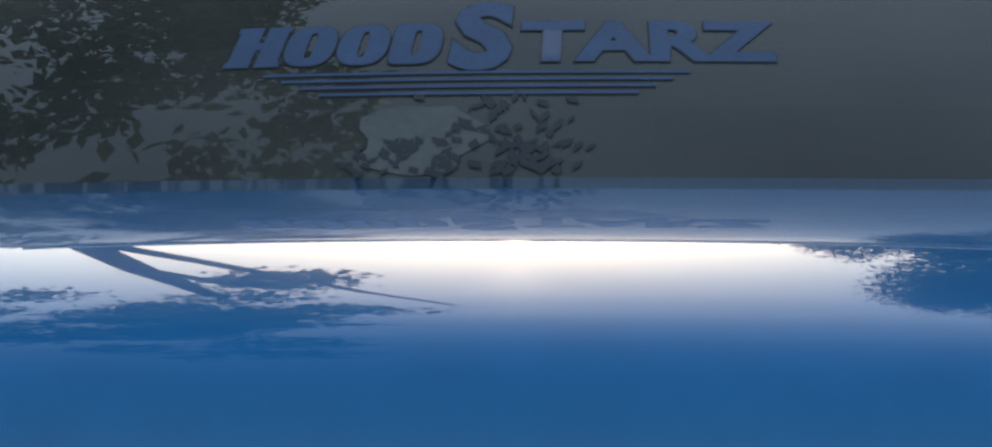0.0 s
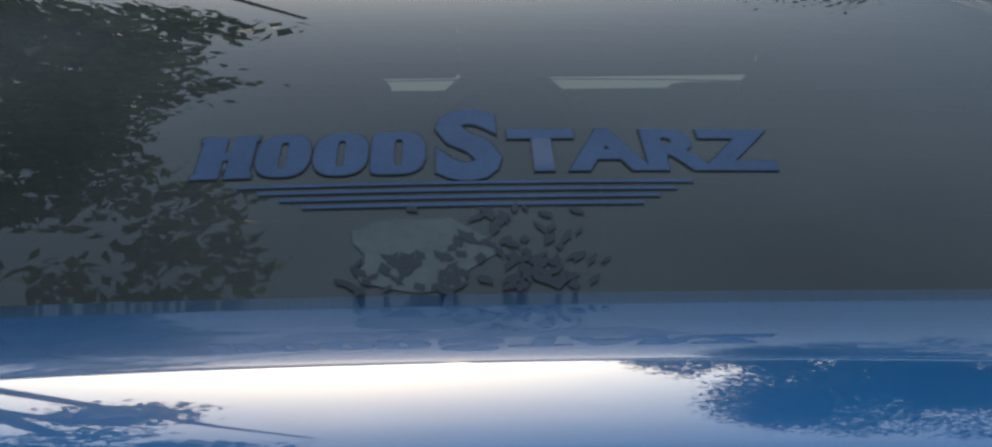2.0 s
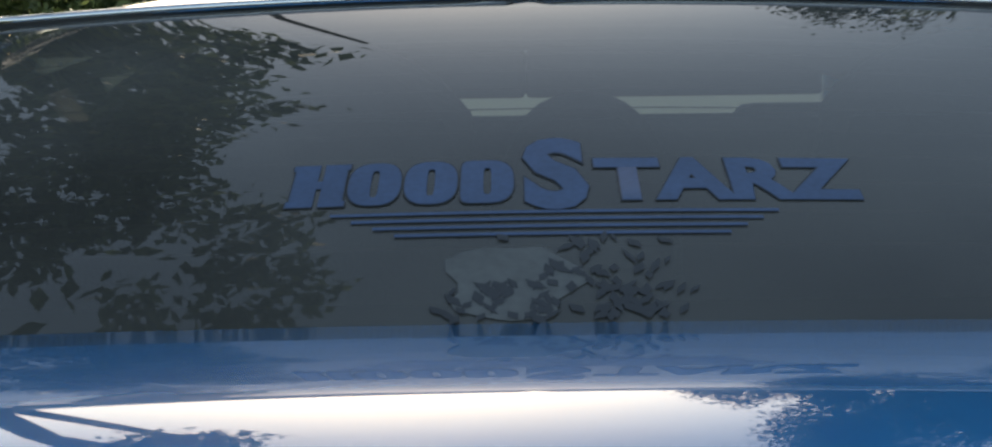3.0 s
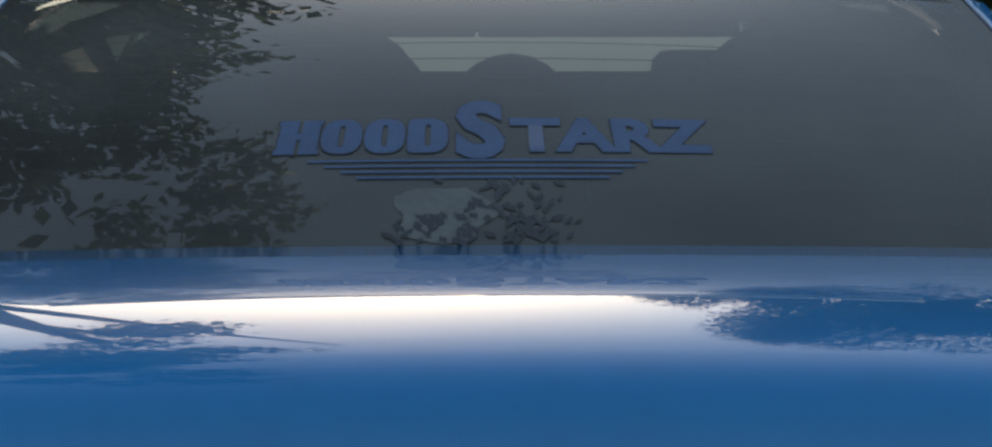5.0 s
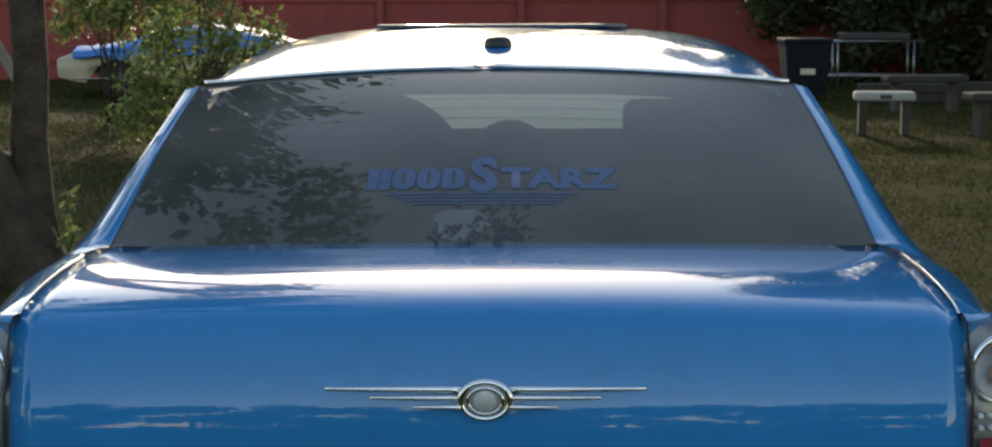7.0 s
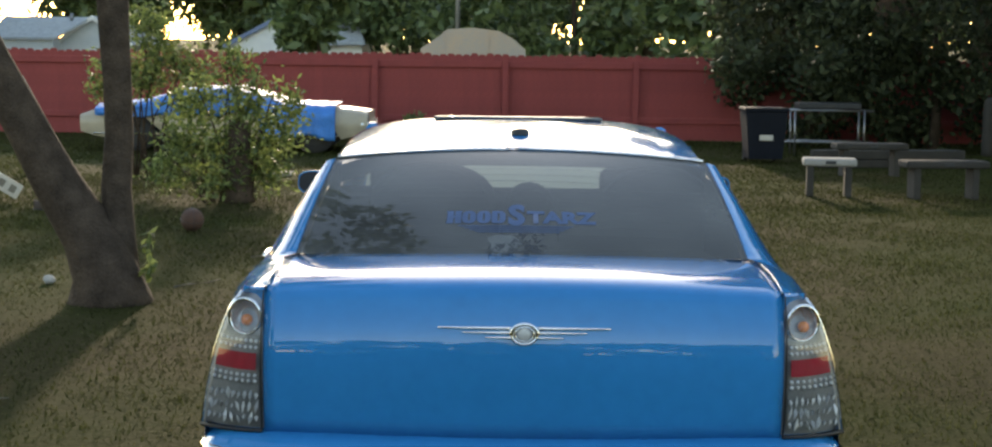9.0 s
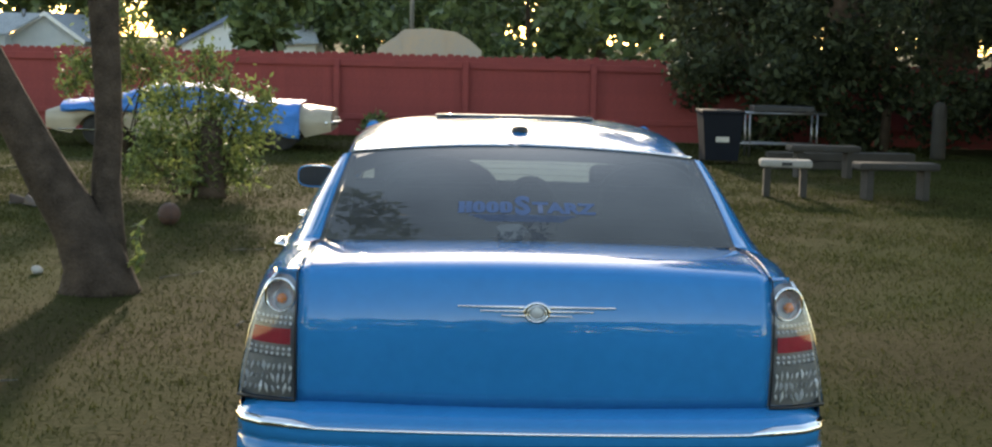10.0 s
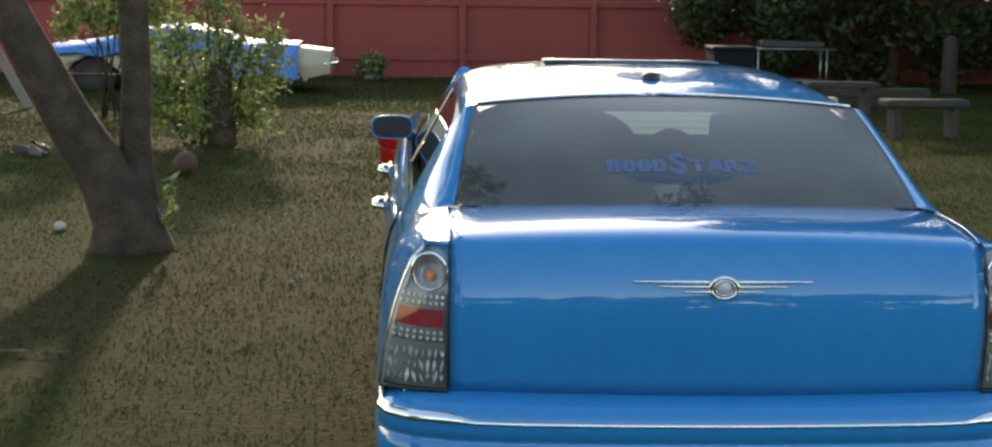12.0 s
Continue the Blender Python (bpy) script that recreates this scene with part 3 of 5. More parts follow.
    for mat, grow, lift, nm in ((DECAL_DARK, 0.0013, 0.0008, "letter_outline"), (DECAL, 0.0, 0.0012, "lettering")):
        for k, kind in enumerate("HOOD"):
            fat_letter(kind, -0.237 + 0.047 * k, -0.193 + 0.047 * k, 0.245, 0.345, mat, grow, lift, nm)
        for words, x0, x1, v0, v1 in (("S", -0.044, 0.010, 0.228, 0.402), ("TARZ", 0.016, 0.237, 0.247, 0.347)):
            me = text_mesh(nm, words, 0.10, 0.0, 0.0045 + grow)
            me.materials.clear()
            me.materials.append(mat)
            co = [(v.co.x - slant * v.co.y, v.co.y) for v in me.vertices]
            lx, hx, ly, hy = min(c[0] for c in co), max(c[0] for c in co), min(c[1] for c in co), max(c[1] for c in co)
            for v, c in zip(me.vertices, co):
                v.co = pane_point(lerp(x0 - grow, x1 + grow, (c[0] - lx) / (hx - lx)) * sx, lerp(v0 - grow, v1 + grow, (c[1] - ly) / (hy - ly)), lift)
            part(nm, me, mat, g, "blue letters" if mat is DECAL else "dark outline")
    for k in range(4):
        half = 0.20 - 0.018 * k
        v = 0.224 - 0.015 * k
        line = [[pane_point(u * sx, v + d, 0.0012) for d in (-0.0030, 0.0030)] for u in np.linspace(-half, half * 0.8, 21)]
        sheet("decal_line", line, DECAL, g, "blue line")
    pale = [[pane_point((-0.055 + (0.048 + 0.010 * math.sin(5 * a + 1)) * r * math.cos(a)) * sx, 0.088 + (0.075 + 0.012 * math.sin(3 * a)) * r * max(-0.75, math.sin(a)), 0.0008) for a in np.linspace(0, 2 * math.pi, 25)] for r in (0.05, 0.5, 0.8, 1.0)]
    sheet("pale_patch", pale, DECAL_PALE, g, "pale frosted patch")
    rng = random.Random(11)
    verts, faces = [], []
    for k in range(120):
        stem = rng.choice((-0.085, -0.045, 0.0, 0.012, 0.02, 0.045))
        h = rng.random() ** 0.8 * (0.05 if stem < 0 or stem > 0.04 else 0.12)
        ang = rng.uniform(-0.9, 0.9) + (math.pi / 2)
        x0, y0 = stem + rng.uniform(-1, 1) * (0.015 + 0.4 * h), 0.015 + h * 1.25
        ln, wd = rng.uniform(0.012, 0.024), rng.uniform(0.002, 0.005)
        c, s = math.cos(ang), math.sin(ang)
        o = len(verts)
        for a, b in ((0, 0), (0.5, 1), (1, 0), (0.5, -1)):
            verts.append(pane_point((x0 + a * ln * c - b * wd * s) * sx, y0 + (a * ln * s + b * wd * c) * 1.25, 0.0014))
        faces.append((o, o + 1, o + 2, o + 3))
    part("plant_decal", mesh_of("plant_decal", verts, faces, DECAL_DARK, False), DECAL_DARK, g, "dark plant silhouette")["kind"] = "stuff"


def headrest(name, x, w, top, y, car):
    rows = []
    for a in np.linspace(0, math.pi, 15):
        rows.append([(x + w * math.cos(a) * (0.86 + 0.14 * math.sin(b)), y + 0.055 * math.cos(b), top - 0.20 + (0.20 * math.sin(a) ** 0.7) * (0.90 + 0.10 * math.sin(b))) for b in np.linspace(0, math.pi, 9)])
    sheet(name, rows, SEAT, car, "dark leather headrest")
    back = [[(x + w * math.cos(a), y + s, top - 0.20 + 0.18 * math.sin(a) ** 0.7 * k) for k in (0.0, 1.0)] for s in (0,) for a in np.linspace(0, math.pi, 15)]
    sheet(name, back, SEAT, car)


def interior(car):
    shelf = [[(x, y, 1.045 + 0.02 * (y - 0.6)) for x in np.linspace(-0.70, 0.70, 7)] for y in (0.46, 0.7, 0.9, 1.10)]
    sheet("parcel_shelf", shelf, SEAT, car, "dark parcel shelf", thick=0.02)
    inner = [[(0.80 - 0.10 * t, y, lerp(0.40, 1.03, t)) for t in (0.0, 0.5, 0.85, 1.0)] for y in np.linspace(0.55, 3.35, 8)]
    both_sides("door_lining", inner, SEAT, car, "dark inner door lining")
    both_sides("pillar_lining", [[(x - 0.012, y, z - 0.012) for x, y, z in (pane_point(1.0, v), pane_point(1.0, v)[:1] + (pane_point(1.0, v)[1] + 0.10, 1.03))] for v in np.linspace(0, 1, 7)], LINER, car, "grey pillar lining")
    both_sides("waist_lining", [[(0.70, y, 1.03), (0.832, y, 1.034)] for y in np.linspace(0.55, 3.35, 8)], SEAT, car)
    both_sides("quarter_lining", [[(0.640, y, roof_mid(max(y, 1.185)) - 0.085), (0.700, y, 1.20), (0.735, y, 1.10), (0.80, y, 1.03)] for y in (0.98, 1.10, 1.24)], LINER, car, "grey inner quarter lining")
    part("rear_seat", box(-0.66, 0.66, 1.08, 1.26, 0.45, 1.255, 0.05, 3), SEAT, car, "dark leather rear seat back")
    headrest("rear_headrest", -0.30, 0.230, 1.350, 1.12, car)
    headrest("rear_headrest", 0.03, 0.110, 1.283, 1.12, car)
    headrest("rear_headrest", 0.47, 0.205, 1.345, 1.12, car)
    for x in (-0.46, 0.46):
        part("front_seat", box(x - 0.25, x + 0.25, 1.98, 2.12, 0.4, 1.05, 0.06, 3), SEAT, car, "dark front seat back")
        part("front_headrest", box(x - 0.13, x + 0.13, 2.02, 2.11, 1.07, 1.26, 0.04, 3), SEAT, car)
    part("dashboard", box(-0.70, 0.70, 2.92, 3.40, 0.70, 0.985, 0.06, 3), BLACK, car, "black dashboard")
    part("cabin_floor", box(-0.84, 0.84, 0.62, 3.4, 0.30, 0.40, 0.02), BLACK, car)
    part("boot_floor", box(-0.68, 0.68, 0.10, 1.06, 0.34, 0.40, 0.02), BLACK, car)
    part("rear_view_mirror", box(-0.10, 0.10, 2.78, 2.81, 1.280, 1.335, 0.012), BLACK, car)
    # two boards added to block the upper part of the bright windscreen
    for x in (-0.30, 0.30):
        part("strip_blocker", box(x - 0.298, x + 0.298, 2.615, 2.635, 1.272, 1.385, 0.009, 2), LINER, car, "grey visor board added to cut off the bright windscreen strip")
    tube_part("mirror_stalk", [(0, 2.80, 1.32), (0, 2.72, 1.372)], [0.006, 0.006], BLACK, car, sides=6)
    liner = [[(0.655 * u, y, roof_mid(y) - 0.045 - 0.075 * u ** 4) for u in np.linspace(-1, 1, 11)] for y in np.linspace(1.18, 2.60, 9)]
    sheet("headliner", liner, LINER, car, "grey headliner", thick=0.01)


def door_handle(car, sign, y):
    h = thing_part("door_handle", car, "chrome door handle")
    pts = [(sign * 0.925, y - 0.10, 0.925), (sign * 0.968, y - 0.075, 0.928), (sign * 0.972, y, 0.93), (sign * 0.968, y + 0.075, 0.928), (sign * 0.925, y + 0.10, 0.925)]
    tube_part("grip", pts, [0.010, 0.013, 0.014, 0.013, 0.010], CHROME, h, sides=8)
    part("cup", box(sign * 0.932 - 0.006, sign * 0.932 + 0.006, y - 0.11, y + 0.11, 0.900, 0.950, 0.004), CHROME, h)


def make_sedan():
    car = thing("sedan", "glossy bright blue four-door sedan parked on the grass", "car")
    us = np.linspace(-1, 1, 41)
    sheet("trunk_lid", [[lid_point(u, k) for u in us] for k in range(len(LID))], PAINT, car, "glossy blue boot lid", flip=False, thick=0.003)
    flange = [[lid_point(1.0, k), (0.7315, lid_point(1.0, k)[1] + (0.035 if LID[k][1] < 1.06 else 0.0), lid_point(1.0, k)[2] - (0.02 if LID[k][1] >= 1.06 else 0.0))] for k in range(len(LID))]
    both_sides("lid_flange", flange, PAINT, car)
    # shut line under the lid
    part("boot_gasket", box(-0.70, 0.70, 0.075, 0.10, 0.640, 0.690, 0.004), PAINT, car)
    ys = [0.128, 0.16, 0.2, 0.26, 0.33, 0.41, 0.47, 0.505, 0.54, 0.57, 0.60, 0.62, 0.65] + list(np.linspace(0.68, 1.10, 15))
    both_sides("quarter_panel", [side_section(y) for y in ys], PAINT, car, flip=True)
    seam = [(0.730, y, lid_edge(y) + 0.0050) for y in np.linspace(0.115, 0.50, 30)]
    for s in (1, -1):
        tube_part("lid_seam", [(s * x, y, z) for x, y, z in seam], [0.0022] * 30, CHROME, car, "bright seam beside the boot lid", sides=6)
    brow = side_section(0.128)[:3]
    tip = []
    for s in np.linspace(0, 1, 9):
        k = s * 2
        i = min(1, int(k))
        b = [lerp(brow[i][q], brow[i + 1][q], k - i) for q in range(3)]
        a = lamp_point(s, 1.060, -0.007)
        tip.append([(a[0], a[1], a[2] - 0.002), (lerp(a[0], b[0], 0.35), lerp(a[1], b[1], 0.30), lerp(a[2], b[2], 0.62) + 0.002), tuple(b)])
    both_sides("fender_tip", tip, PAINT, car)
    tail = [[(0.730, 0.095, z), (0.80, 0.15, z)] for z in (0.66, 1.06)]
    both_sides("tail_panel", tail, PAINT, car)
    # roof
    rows = []
    for y in [1.185, 1.22, 1.27, 1.33, 1.40, 1.5, 1.65, 1.8, 1.95, 2.1, 2.25, 2.4, 2.52, 2.60]:
        f = max(0.0, 1 - (y - 1.185) / 0.5)
        rows.append([(0.630 * u, y - 0.085 * u * u * f, roof_mid(y) - (0.030 * u * u + 0.035 * abs(u) ** 7) * lerp(1.0, 0.9, f)) for u in np.linspace(-1, 1, 33)])
    sheet("roof", rows, PAINT, car, "blue roof")
    rail = []
    for y in np.linspace(1.10, 2.60, 16):
        z = roof_mid(max(y, 1.185)) - 0.065 if y > 1.185 else table(y, [1.10, 1.185], [1.344, 1.325])
        rail.append([(0.618, y, z + 0.006), (0.643, y, z - 0.010), (0.662, y, z - 0.035), (0.671, y, z - 0.060)])
    both_sides("roof_rail", rail, PAINT, car, flip=True)
    both_sides("quarter_top", [[(0.618, y, 1.346), (0.648, y, 1.33), (0.676, y, 1.30), (0.75, y, 1.17), (0.838, y, 1.035)] for y in (1.10, 1.22)], PAINT, car, flip=True)
    # sides
    both_sides("rear_quarter", [door_section(y) for y in np.linspace(1.10, 1.46, 10)], PAINT, car, flip=True)
    both_sides("rear_door", [door_section(y) for y in np.linspace(1.463, 2.25, 9)], PAINT, car, flip=True)
    both_sides("front_door", [door_section(y) for y in np.linspace(2.253, 3.30, 9)], PAINT, car, flip=True)
    fend = [[(x * (1 - 0.10 * max(0, y - 4.3) ** 2 / 0.4), yy, z if i else z) for i, (x, yy, z) in enumerate(door_section(y))] for y in np.linspace(3.303, 4.92, 25)]
    both_sides("front_fender", fend, PAINT, car, flip=True)
    hood = [[(0.84 * u, y, table(y, [3.40, 4.2, 4.75, 4.95], [1.035, 0.985, 0.90, 0.80]) + 0.02 * (1 - u * u)) for u in np.linspace(-1, 1, 15)] for y in np.linspace(3.40, 4.95, 10)]
    sheet("bonnet", hood, PAINT, car)
    nose = [[(0.86 * u, 4.95 - 0.10 * u * u, z) for u in np.linspace(-1, 1, 13)] for z in (0.84, 0.7, 0.5, 0.25)]
    sheet("front_bumper", nose, PAINT, car)
    def side_pane(name, y0, y1):
        rows = []
        for y in np.linspace(y0, y1, 6):
            top = roof_mid(y) - 0.125 if y < 2.6 else table(y, [2.6, 3.30], [1.297, 1.05])
            k = (top - 1.035) / 0.30
            rows.append([(lerp(0.836, 0.668 + 0.165 * (1 - min(1, k)), t), y, lerp(1.035, top, t)) for t in np.linspace(0, 1, 6)])
        both_sides(name, rows, SIDE_GLASS, car, "dark tinted side window")
    side_pane("rear_side_window", 1.22, 2.20)
    side_pane("front_side_window", 2.28, 3.28)
    both_sides("door_pillar", [[(lerp(0.840, 0.673, t), y, lerp(1.035, 1.335, t)) for t in np.linspace(0, 1, 5)] for y in (2.19, 2.29)], BLACK, car, "black door pillar", flip=True)
    both_sides("belt_trim", [[(0.842, y, 1.030), (0.848, y, 1.040), (0.838, y, 1.048)] for y in np.linspace(1.15, 3.3, 12)], CHROME, car, "chrome waist strip")
    wind = [[(lerp(0.60, 0.72, t) * u, lerp(2.61, 3.42, t) - 0.05 * u * u * (1 - t) - 0.14 * u * u * t, lerp(1.418, 1.035, t) - 0.03 * u * u) for u in np.linspace(-1, 1, 15)] for t in np.linspace(0, 1, 9)]
    wg = sheet("windscreen", wind, WIND_GLASS, car, "pale green windscreen")
    wg.visible_shadow = False
    for s in (1, -1):
        pts = [(s * lerp(0.615, 0.77, t), lerp(2.56, 3.30, t), lerp(1.372, 1.02, t)) for t in np.linspace(0, 1, 8)]
        tube_part("front_pillar", pts, [0.034] * 8, PAINT, car, sides=10)
    part("underbody", box(-0.80, 0.80, 0.10, 4.85, 0.20, 0.34, 0.02), BLACK, car)
    for s in (1, -1):
        tail_lamp(car, s)
        for y in (1.05, 4.10):
            wheel(car, s * 0.815, y)
        for y in (1.86, 2.95):
            door_handle(car, s, y - 0.02)
        m = thing_part("wing_mirror", car, "wing mirror with a dark face")
        def oval(w, h, y, n=28):
            f = lambda c: math.copysign(abs(c) ** 0.62, c)
            return [(s * 0.925 + 0.88 * w * f(math.cos(q)), y, 1.088 + 0.86 * h * f(math.sin(q))) for q in np.linspace(0, 2 * math.pi, n)]
        sheet("mirror_shell", [oval(0.099, 0.056, 3.196), oval(0.105, 0.063, 3.190), oval(0.107, 0.065, 3.205), oval(0.104, 0.062, 3.24), oval(0.085, 0.050, 3.275), oval(0.045, 0.028, 3.293), oval(0.002, 0.002, 3.297)], PAINT, m, "blue mirror shell", flip=True)
        sheet("mirror_glass", [oval(0.100, 0.057, 3.194), oval(0.06, 0.03, 3.193), oval(0.001, 0.001, 3.193)], MIRROR_FACE, m, "dark mirror face")
        tube_part("mirror_arm", [(s * 0.835, 3.24, 1.045), (s * 0.87, 3.24, 1.070)], [0.025, 0.022], BLACK, m, sides=8)
    bumper(car)
    emblem(car)
    number_plate(car)
    rear_window(car)
    interior(car)
    fin = [[(0.032 * w * math.cos(a), 1.435 + 0.036 * w * math.sin(a), 1.428 + h) for a in np.linspace(0, 2 * math.pi, 17)] for w, h in ((1.05, 0.0), (1.0, 0.010), (0.85, 0.018), (0.5, 0.022), (0.02, 0.0235))]
    sheet("roof_antenna", fin, BLACK, car, "small black antenna pod")
    hatch = [[(0.33 * u, y, roof_mid(y) + 0.002 + 0.003 * (2.35 - y) / 0.45 * (1 - 0.25 * u * u)) for u in np.linspace(-1, 1, 9)] for y in (1.92, 2.1, 2.35)]
    sheet("sunroof_panel", hatch, material("sunroof_glass", (0.015, 0.016, 0.018), 0.08, coat=1.0), car, "tilted dark glass sunroof", thick=0.008)
    return car


make_sedan()

# ---- trees and bushes ----
def make_yard_tree():
    t = thing("tree", "two-stemmed yard tree with rough dark bark", "tree", pose(-2.58, 6.28, 0))
    stem = [(-0.08, 0, -0.06), (-0.08, 0, 0.04), (-0.11, 0, 0.20), (-0.22, 0.04, 0.44), (-0.42, 0.10, 0.74), (-0.61, 0.16, 1.06), (-0.80, 0.20, 1.40), (-0.98, 0.24, 1.72), (-1.21, 0.28, 2.10), (-1.46, 0.35, 2.6), (-1.75, 0.5, 3.4), (-2.0, 0.6, 4.6)]
    tube_part("trunk", stem, [0.32, 0.265, 0.220, 0.185, 0.160, 0.146, 0.138, 0.136, 0.134, 0.13, 0.12, 0.08], BARK, t, sides=18, wobble=0.05, seed=3)
    fork = [(0.0, 0.04, 0.10), (-0.03, 0.10, 0.40), (-0.065, 0.18, 0.74), (-0.055, 0.24, 1.10), (-0.07, 0.28, 1.45), (-0.10, 0.32, 1.80), (-0.12, 0.36, 2.12), (-0.10, 0.5, 2.8), (0.1, 0.6, 3.8), (0.4, 0.7, 5.0)]
    tube_part("trunk", fork, [0.13, 0.115, 0.100, 0.096, 0.094, 0.100, 0.108, 0.10, 0.09, 0.05], BARK, t, sides=16, wobble=0.05, seed=5)
    for k, (a, b, c) in enumerate((((-1.46, 0.35, 2.6), (-2.3, 0.6, 3.6), (-3.4, 0.8, 4.4)), ((-0.10, 0.5, 2.8), (0.8, 0.3, 3.8), (1.8, 0.2, 5.2)), ((0.1, 0.6, 3.8), (0.2, 1.6, 4.8), (0.5, 2.6, 5.8)), ((-1.75, 0.5, 3.4), (-1.8, 1.6, 4.6), (-1.9, 2.6, 5.6)))):
        tube_part("limb", [a, b, c], [0.07, 0.05, 0.02], BARK, t, sides=8)
    rng = random.Random(8)
    cl = []
    for k in range(90):
        x, y, z = rng.uniform(-6.5, 0.8), rng.uniform(-4.2, 4.2), rng.uniform(5.2, 8.8)
        cl.append((x, y, z, rng.uniform(0.4, 0.8), rng.uniform(0.4, 0.8), rng.uniform(0.25, 0.5)))
    leaves("crown", cl, 26000, 0.085, TREE_LEAF, t, seed=5)
    leaves("shoot", [(0.19, 0.0, 0.36, 0.035, 0.05, 0.16), (0.20, -0.05, 0.22, 0.04, 0.05, 0.08)], 46, 0.034, LEAF, t, "small leafy shoot", seed=12)


def bush(name, label, at, clumps, count, size, stems, seed):
    b = thing(name, label, "bush", at)
    rng = random.Random(seed)
    for k in range(stems):
        c = clumps[rng.randrange(len(clumps))]
        base = (rng.uniform(-0.2, 0.2), rng.uniform(-0.15, 0.15), -0.03)
        tip = (c[0] + rng.uniform(-0.5, 0.5) * c[3], c[1] + rng.uniform(-0.5, 0.5) * c[4], c[2] + c[5] * rng.uniform(0.2, 1.1))
        mid = (lerp(base[0], tip[0], 0.4), lerp(base[1], tip[1], 0.4), lerp(base[2], tip[2], 0.55))
        tube_part("stem", [base, mid, tip], [0.014, 0.010, 0.004], BARK, b, sides=6)
    leaves("foliage", clumps, count, size, LEAF, b, seed=seed, aspect=0.38, shell=0.1)
    return b


def make_bushes():
    low = [(-0.05, 0.0, 0.55, 0.45, 0.4, 0.42), (-0.45, 0.05, 0.62, 0.30, 0.3, 0.35), (0.45, 0.0, 0.70, 0.34, 0.3, 0.38), (0.15, 0.0, 1.05, 0.36, 0.3, 0.34), (-0.30, 0.0, 1.02, 0.26, 0.25, 0.28),
           (0.05, 0.05, 1.38, 0.22, 0.2, 0.22), (0.62, 0.0, 1.02, 0.13, 0.13, 0.24), (-0.62, 0.0, 0.30, 0.25, 0.25, 0.22), (0.35, 0.1, 0.30, 0.3, 0.3, 0.22), (-0.1, -0.1, 0.20, 0.35, 0.25, 0.18)]
    bush("bush", "leafy green bush grown round a dark stump", pose(-2.95, 12.9, 0) @ Matrix.Diagonal((1.10, 1.0, 1.08, 1)), low, 5200, 0.036, 22, 21)
    tall = [(0.0, 0, 1.25, 0.42, 0.4, 0.28), (0.25, 0, 1.55, 0.40, 0.4, 0.30), (-0.40, 0, 1.35, 0.32, 0.3, 0.26), (0.60, 0, 1.30, 0.32, 0.3, 0.30), (0.05, 0, 1.90, 0.42, 0.4, 0.30), (-0.55, 0, 1.10, 0.20, 0.2, 0.18), (0.45, 0, 0.95, 0.18, 0.2, 0.2)]
    bush("bush", "tall yellow-green bush beside the leafy bush", pose(-4.50, 15.9, 0), tall, 3600, 0.040, 12, 22)
    st = thing("stump", "dark old tree stump inside the bush", "stump", pose(-2.86, 12.90, 0))
    tube_part("stump_wood", [(0, 0, -0.03), (0, 0, 0.1), (0.01, 0, 0.5), (0.03, 0, 0.86)], [0.19, 0.16, 0.135, 0.12], BARK, st, sides=14, wobble=0.06, seed=2)


def far_tree(at, h, w, seed, mat, count, size, low=0.18):
    t = thing("tree", "dense dark green tree beyond the fence" if mat is TREE_LEAF else "dense tree on the shady side, shade put into its leaf colour", "tree", at, group="trees round the yard")
    rng = random.Random(seed)
    tube_part("trunk", [(0, 0, -0.1), (0.05, 0, h * 0.25), (-0.05, 0, h * 0.6)], [0.03 * h, 0.022 * h, 0.01 * h], BARK, t, sides=10)
    cl = []
    for k in range(20):
        z = rng.uniform(low, 0.95) * h
        r = w * math.sqrt(max(0.08, 1 - ((z / h - 0.5) / 0.55) ** 2))
        a = rng.uniform(0, 2 * math.pi)
        q = rng.random() ** 0.5
        cl.append((r * q * math.cos(a), r * q * math.sin(a), z, 0.36 * w, 0.36 * w, 0.13 * h))
    leaves("crown", cl, count, size, mat, t, seed=seed)


